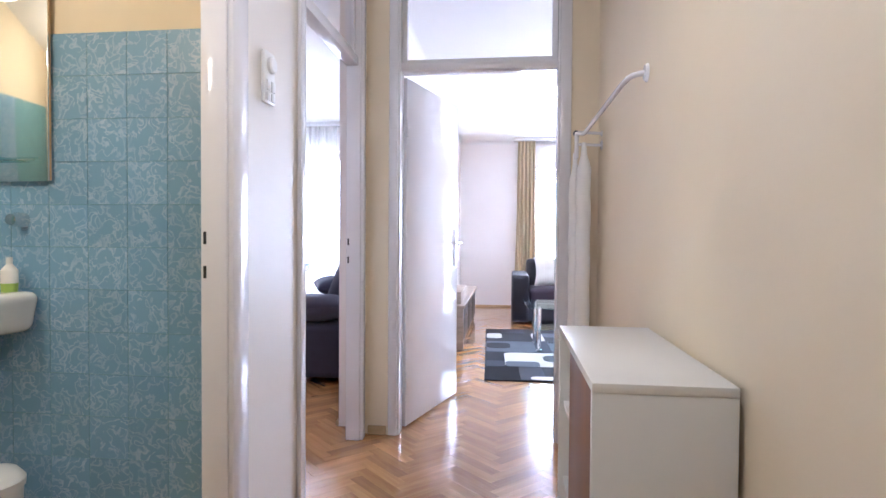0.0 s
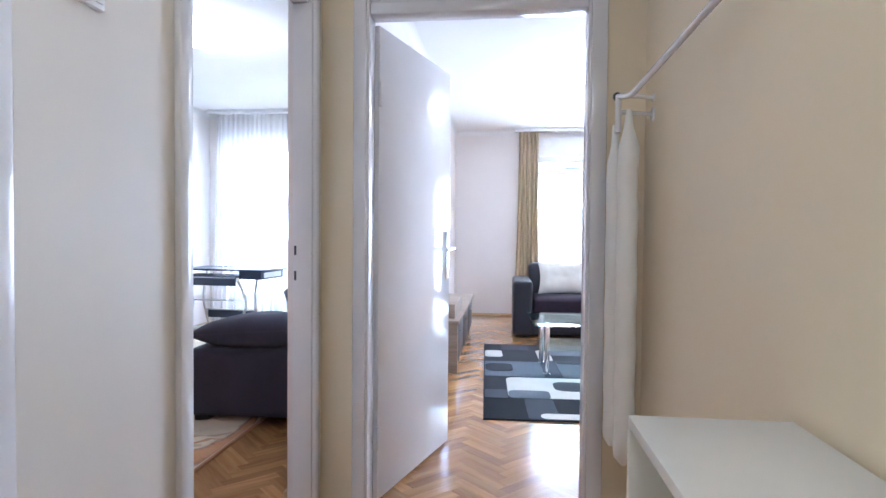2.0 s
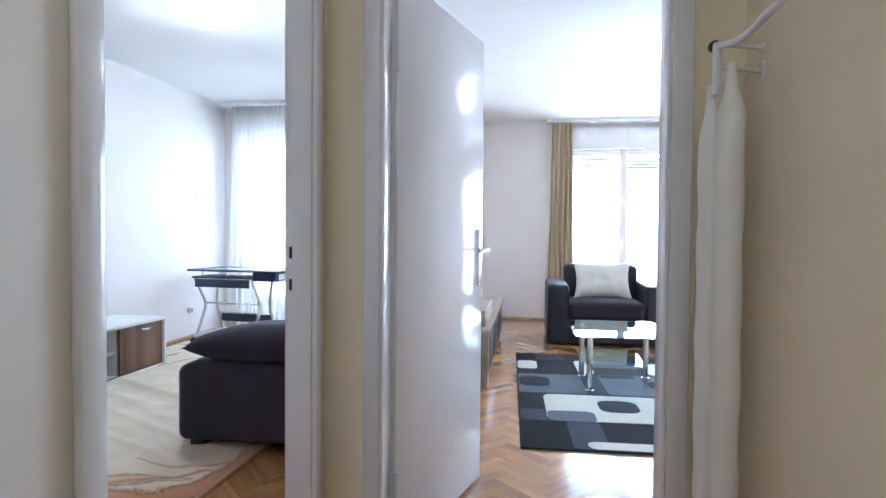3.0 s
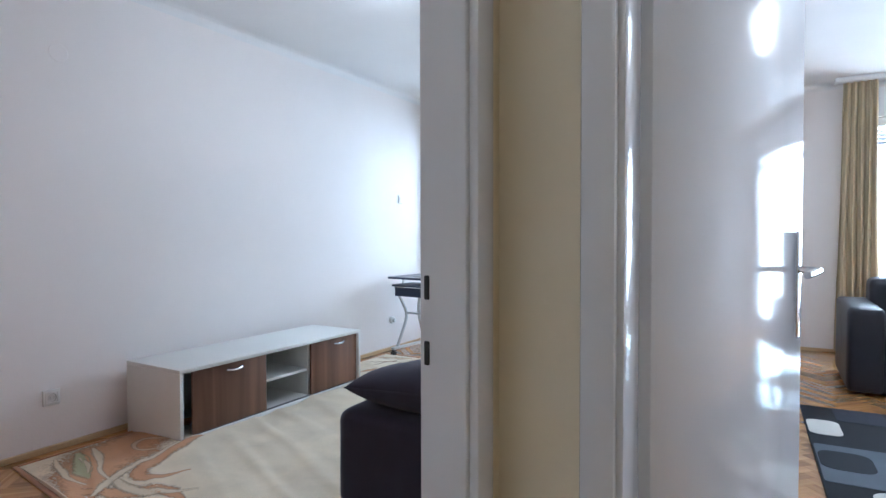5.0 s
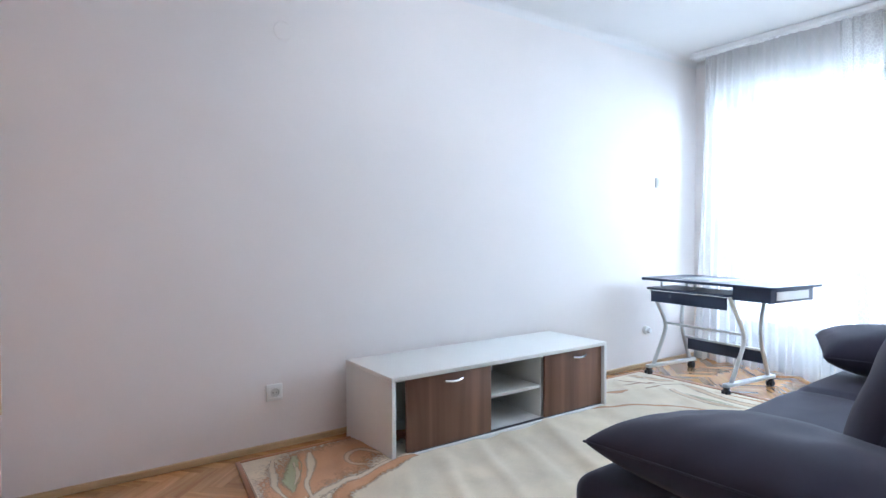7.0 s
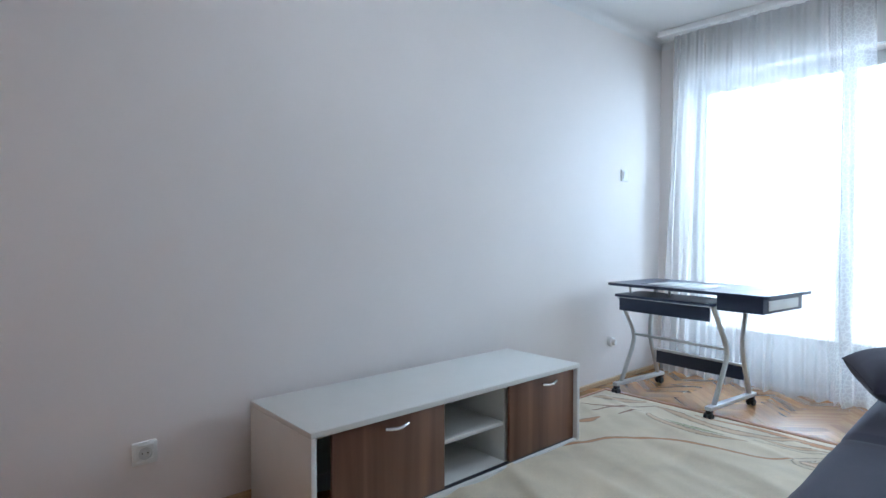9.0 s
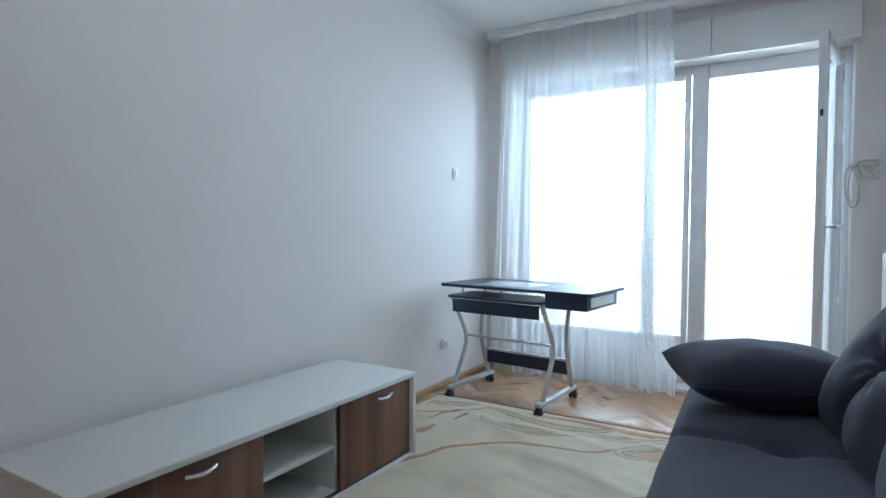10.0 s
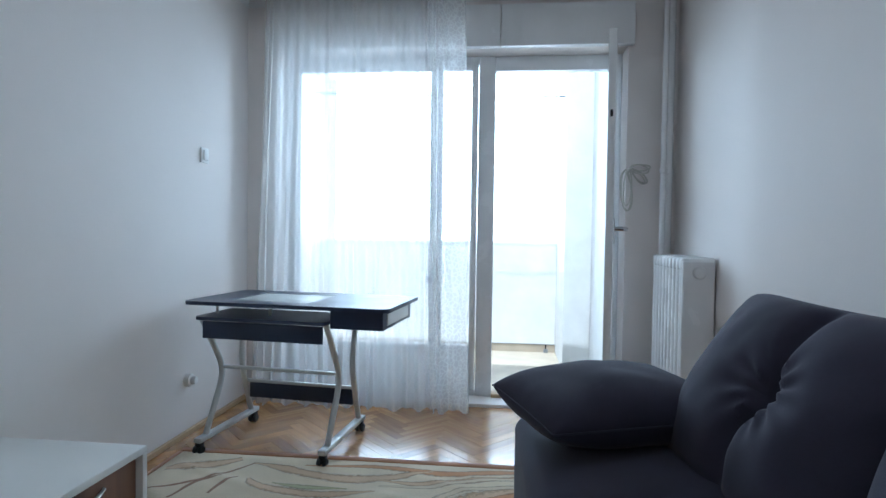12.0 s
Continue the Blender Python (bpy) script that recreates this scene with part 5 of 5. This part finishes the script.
ASH = wood("ash_laminate", (0.26, 0.20, 0.15), (0.40, 0.32, 0.25), 0.45, (2, 2, 24), 1.2)
ltv = thing("tv_bench", "low ash-grey media bench with dark fronts", "cabinet", (-0.688, 5.50, 0.0))
part("body", B(0.0, 0.305, 0.0, 2.15, 0.0, 0.40, 0.004), ASH, ltv)
part("top", B(0.0, 0.345, -0.01, 2.16, 0.4005, 0.435, 0.004), ASH, ltv)
part("side", B(0.0, 0.333, -0.001, 0.06, 0.0, 0.40, 0.003), ASH, ltv)
for i in range(3):
    d = part("door", B(0.306, 0.326, 0.075 + i * 0.69, 0.745 + i * 0.69, 0.07, 0.39, 0.003), DARKLAM, ltv, "dark laminate door")
    part("handle", B(0.327, 0.342, 0.30 + i * 0.69, 0.46 + i * 0.69, 0.30, 0.312, 0.003), CHROME, d)
box_up = thing("media_box", "small ash-grey shelf box on the media bench", "shelf", (-0.688, 5.62, 0.436))
part("body", B(0.0, 0.30, 0.0, 0.8, 0.0, 0.12, 0.004), ASH, box_up)

# ---------------------------------------------------------------- hall
com = thing("shoe_cabinet", "white shoe cabinet with an open shelf and walnut door", "cabinet", (0.249, 1.236, 0.0))
W, L2, H2 = 0.284, 0.742, 0.813
part("top", B(0.0, W, -0.001, L2, H2 - 0.020, H2, 0.0012), WHITELAM, com)
part("side", B(0.0, W, 0.0, 0.018, 0.0, H2 - 0.0205, 0.0015), WHITELAM, com)
part("side", B(0.0, W, L2 - 0.018, L2, 0.0, H2 - 0.0205, 0.0015), WHITELAM, com)
part("back", B(W - 0.008, W - 0.001, 0.018, L2 - 0.018, 0.0, H2 - 0.021), WHITELAM, com)
part("bottom", B(0.005, W - 0.008, 0.018, L2 - 0.018, 0.06, 0.078), WHITELAM, com)
part("plinth", B(0.020, 0.036, 0.018, L2 - 0.018, 0.0, 0.0595), WHITELAM, com)
part("divider", B(0.010, W - 0.008, 0.43, 0.446, 0.0785, H2 - 0.021), WHITELAM, com)
for z in (0.30, 0.55):
    part("shelf", B(0.015, W - 0.008, 0.4465, L2 - 0.0185, z, z + 0.016), WHITELAM, com)
part("door", B(0.003, 0.019, 0.020, 0.44, 0.065, H2 - 0.024, 0.002), WALNUT, com, "walnut laminate door")

rack = thing("coat_rack", "white tubular wall rack with a padded hanging arm", "coat rack", (HX1, 2.08, 0.0))
bm = bmesh.new()
tube(bm, bend([(-0.002, 0.0, 1.672), (-0.045, 0.02, 1.672), (-0.062, 0.08, 1.664), (-0.112, 0.78, 1.606), (-0.137, 0.885, 1.628)], 0.03), 0.0095, 12)
part("arm", bm, GLOSS, rack)
bm = bmesh.new()
lathe(bm, [(0.0, -0.012), (0.026, -0.011), (0.032, -0.004), (0.032, -0.001)], (0, 0, 1.672), "X", 24)
part("flange", bm, GLOSS, rack)
bm = bmesh.new()
lathe(bm, [(0.0, -0.013), (0.013, -0.009), (0.015, 0.002), (0.013, 0.012), (0.0, 0.014)], (-0.137, 0.885, 1.628), "Y", 16)
part("end_cap", bm, BLACK, rack, "black plastic end cap")
for z, r in ((1.635, 0.012), (1.575, 0.022)):
    bm = bmesh.new()
    tube(bm, [(-0.128, 0.87, z - 0.005), (-0.002, 0.935, z)], 0.0075, 10)
    lathe(bm, [(0.0, -0.008), (r, -0.007), (r + 0.004, -0.001)], (0, 0.935, z), "X", 18)
    part("bracket", bm, GLOSS, rack)
bm = bmesh.new()
tube(bm, bend([(-0.135, 0.87, 1.625), (-0.135, 0.872, 1.56), (-0.135, 0.875, 1.50)], 0.01), 0.011, 10)
part("upright", bm, GLOSS, rack)
for dx, dy, r, z0, z1 in ((-0.098, 0.875, 0.036, 0.36, 1.52), (-0.138, 0.90, 0.028, 0.42, 1.47)):
    bm = bmesh.new()
    n = 30
    tube(bm, [(dx, dy, z1 + 0.06)] + [(dx + 0.002 * math.sin(k), dy, z1 + (z0 - z1) * k / n) for k in range(n + 1)] + [(dx, dy, z0 - 0.03)], [0.010] + [r * (0.45 + 0.55 * min(1, k / 2)) * (0.997 + 0.003 * math.sin(k * 1.7)) * (1 if k < n else 0.88) for k in range(n + 1)] + [0.008], 16)
    part("padded_tube", bm, PLASTIC, rack, "white padded tube")

panel = thing("thermostat_switch", "white wall unit with a dial and two switches", "switch", (HX0, 1.848, 1.62), 90)
part("plate", B(-0.040, 0.040, -0.014, 0.0, -0.085, 0.085, 0.005), PLASTIC, panel)
bm = bmesh.new()
lathe(bm, [(0.0, -0.030), (0.022, -0.029), (0.027, -0.024), (0.027, -0.014)], (0, 0, 0.04), "Y", 24)
part("dial", bm, PLASTIC, panel)
for x in (-0.017, 0.017):
    part("rocker", B(x - 0.014, x + 0.014, -0.020, -0.0145, -0.045, -0.010, 0.003), PLASTIC, panel)
    part("rocker", B(x - 0.014, x + 0.014, -0.019, -0.0145, -0.076, -0.050, 0.003), PLASTIC, panel)

# unseen fitting, added to go with the hall's assumed ceiling light
hl = ceiling_lamp("ceiling_lamp", (-0.1, 0.9, CEILING), "lit round opal glass ceiling lamp", 0.18)

# ---------------------------------------------------------------- bathroom
mir = thing("mirror_cabinet", "frameless wall mirror with a thin glass shelf", "mirror", (-1.80, 1.895, 1.29))
part("glass", B(-0.30, 0.276, -0.020, -0.014, 0.0, 0.70, 0.002), MIRROR, mir)
part("backing", B(-0.295, 0.271, -0.0138, 0.0, 0.005, 0.695), BEECH, mir)
part("shelf", B(-0.30, 0.20, -0.13, -0.022, 0.065, 0.071, 0.002), TABLEG, mir).visible_shadow = False
bl = thing("bath_lamp", "lit opal glass lamp above the mirror", "wall lamp", (-1.72, 1.86, 2.03))
bm = bmesh.new()
lathe(bm, [(0.0, -0.055), (0.035, -0.05), (0.055, -0.03), (0.06, 0.0), (0.055, 0.03), (0.035, 0.05), (0.0, 0.055)], (0, -0.03, 0), "X", 24)
for v in bm.verts:
    v.co.x *= 2.4
part("shade", bm, BATHGLOW, bl)
sink = thing("washbasin", "white ceramic washbasin on the tiled wall", "basin", (-1.80, 1.895, 0.0))
bm = soft_block(-0.24, 0.24, -0.40, 0.0, 0.76, 0.905, 0.035, cuts=24)
for v in bm.verts:
    k = (0.905 - v.co.z) / 0.145
    v.co.x *= 1 - 0.16 * k
    v.co.y *= 1 - 0.25 * k
    if v.co.z > 0.86:
        q = (v.co.x / 0.19) ** 2 + ((v.co.y + 0.21) / 0.14) ** 2
        v.co.z -= 0.09 * max(0, 1 - q)
part("basin", bm, CERAMIC, sink)
bm = bmesh.new()
tube(bm, bend([(0.0, -0.16, 0.77), (0.0, -0.16, 0.55), (0.0, -0.02, 0.53)], 0.04), 0.018, 12)
part("trap", bm, PLASTIC, sink)
bm = bmesh.new()
lathe(bm, [(0.0, -0.06), (0.02, -0.055), (0.026, -0.02), (0.026, 0.0)], (0.16, 0.0, 1.155), "Y", 16)
part("tap_valve", bm, CHROME, sink)
soap = thing("soap_bottle", "small clear bottle with a green base", "bottle", (-1.645, 1.84, 0.904))
bm = bmesh.new()
lathe(bm, [(0.0, 0.0), (0.024, 0.001), (0.026, 0.03)], (0, 0, 0), "Z", 20)
part("label_band", bm, plain("green_plastic", (0.35, 0.52, 0.10), 0.4), soap)
bm = bmesh.new()
lathe(bm, [(0.026, 0.030), (0.026, 0.075), (0.010, 0.095), (0.010, 0.12), (0.0, 0.12)], (0, 0, 0), "Z", 20)
part("bottle", bm, PLASTIC, soap)
bn = thing("waste_bin", "round white bathroom bin with a domed lid", "bin", (-1.56, 1.66, 0.0))
bm = bmesh.new()
lathe(bm, [(0.0, 0.0), (0.085, 0.001), (0.098, 0.28), (0.100, 0.30)], (0, 0, 0), "Z", 32)
part("body", bm, PLASTIC, bn)
bm = bmesh.new()
lathe(bm, [(0.104, 0.295), (0.105, 0.318), (0.085, 0.345), (0.04, 0.360), (0.0, 0.363)], (0, 0, 0), "Z", 32)
part("lid", bm, PLASTIC, bn)

# tiles of the bathroom wall, in rows of 15 cm
tiles = structure("bath_tile_field", B(-2.468, -0.80, 1.902, 1.9075, 0.0, 1.811), GROUT, "turquoise marbled wall tiles with thin joints", "wall tiles")
tm = mesh_object("tile", B(-0.0743, 0.0743, -0.0022, 0.0, -0.0743, 0.0743, 0.001, 1), TILE)
tm.parent = tiles
tm.location = (-1.394 + 0.075, 1.9015, 1.811 - 0.075)
first = True
for i in range(-7, 5):
    for j in range(12):
        if first and i == 0 and j == 0:
            first = False
            continue
        x = -1.394 + 0.15 * i + 0.075
        if x + 0.075 > -0.80:
            continue
        o = new("tile", tm.data)
        o.parent = tiles
        o.location = (x, 1.9015, 1.811 - 0.075 - 0.15 * j)
side_tiles = structure("bath_tile_field_west", B(-2.4695, -2.464, -0.598, 1.90, 0.0, 1.811), GROUT, "turquoise marbled wall tiles with thin joints", "wall tiles")
for i in range(9):
    for j in range(12):
        o = new("tile", tm.data)
        o.parent = side_tiles
        o.matrix_basis = pose(-2.4635, 1.825 - 0.15 * i, 1.811 - 0.075 - 0.15 * j, 0, 0, 90)

# ---------------------------------------------------------------- herringbone parquet
PL, PW = 0.30, 0.06
PN = round(PL / PW)
ROOMS = ((HX0 - 0.02, HX1 + 0.02, -1.3, HY + 0.02), (-0.54, 0.37, HY, LY0), (-0.9, HX0, 2.14, 3.05), (LX0, LX1, LY0, LY1), (BX0, BX1, BY0, BY1 + 0.2))


def block_mesh():
    bm = bmesh.new()
    a, b, c = PL / 2 - 0.00015, PW / 2 - 0.00015, 0.0004
    lo = [bm.verts.new((x, y, -0.007)) for x, y in ((-a, -b), (a, -b), (a, b), (-a, b))]
    mi = [bm.verts.new((x, y, -c)) for x, y in ((-a, -b), (a, -b), (a, b), (-a, b))]
    hi = [bm.verts.new((x, y, 0.0)) for x, y in ((-a + c, -b + c), (a - c, -b + c), (a - c, b - c), (-a + c, b - c))]
    for p, q in ((lo, mi), (mi, hi)):
        for k in range(4):
            bm.faces.new((p[k], p[(k + 1) % 4], q[(k + 1) % 4], q[k]))
    bm.faces.new(hi)
    uv = bm.loops.layers.uv.new("UVMap")
    for f in bm.faces:
        for lp in f.loops:
            lp[uv].uv = (lp.vert.co.x, lp.vert.co.y)
    return bm


floor = tagged(new("floor"), "glossy oak herringbone parquet", "floor", kind="structure")
proto = mesh_object("parquet_block", block_mesh(), OAK, False)
proto_mesh = proto.data
bpy.data.objects.remove(proto)
c45 = math.cos(radians(45))
verts, faces, uvs = [], [], []
pv = [v.co.copy() for v in proto_mesh.vertices]
pf = [tuple(p.vertices) for p in proto_mesh.polygons]
parts_made = 0
span = 130
for gy in range(-span, span + 40):
    for gx in range(-span, span + 40):
        k = (gx - gy) % (2 * PN)
        if k == 0:
            cx, cy, ang = gx + PN / 2, gy + 0.5, 0
        elif k == 2 * PN - 1:
            cx, cy, ang = gx + 0.5, gy + PN / 2, 90
        else:
            continue
        x, y = (cx - cy) * PW * c45 + 0.05, (cx + cy) * PW * c45
        if not any(r[0] - 0.1 < x < r[1] + 0.1 and r[2] - 0.1 < y < r[3] + 0.1 for r in ROOMS):
            continue
        dz = 0.0006 * noise.noise(Vector((x * 31, y * 31, 0)))
        m = pose(x, y, dz, 0, 0, ang + 45)
        if -0.72 < x < 0.56 and 2.45 < y < 5.2 and parts_made < 298:
            o = new("parquet_block", proto_mesh)
            o.parent = floor
            o.matrix_basis = m
            parts_made += 1
        else:
            n0 = len(verts)
            verts += [tuple(m @ v) for v in pv]
            faces += [tuple(n0 + i for i in f) for f in pf]
me = bpy.data.meshes.new("parquet_field")
me.from_pydata(verts, [], faces)
layer = me.uv_layers.new(name="UVMap")
flat = np.empty((len(me.loops), 2))
vi = np.array([lp.vertex_index for lp in me.loops]) % len(pv)
flat[:] = np.array([(v.x, v.y) for v in pv])[vi]
layer.data.foreach_set("uv", flat.ravel())
me.materials.append(OAK)
rest = new("parquet_field", me)
rest.parent = floor
tagged(rest, kind="stuff")
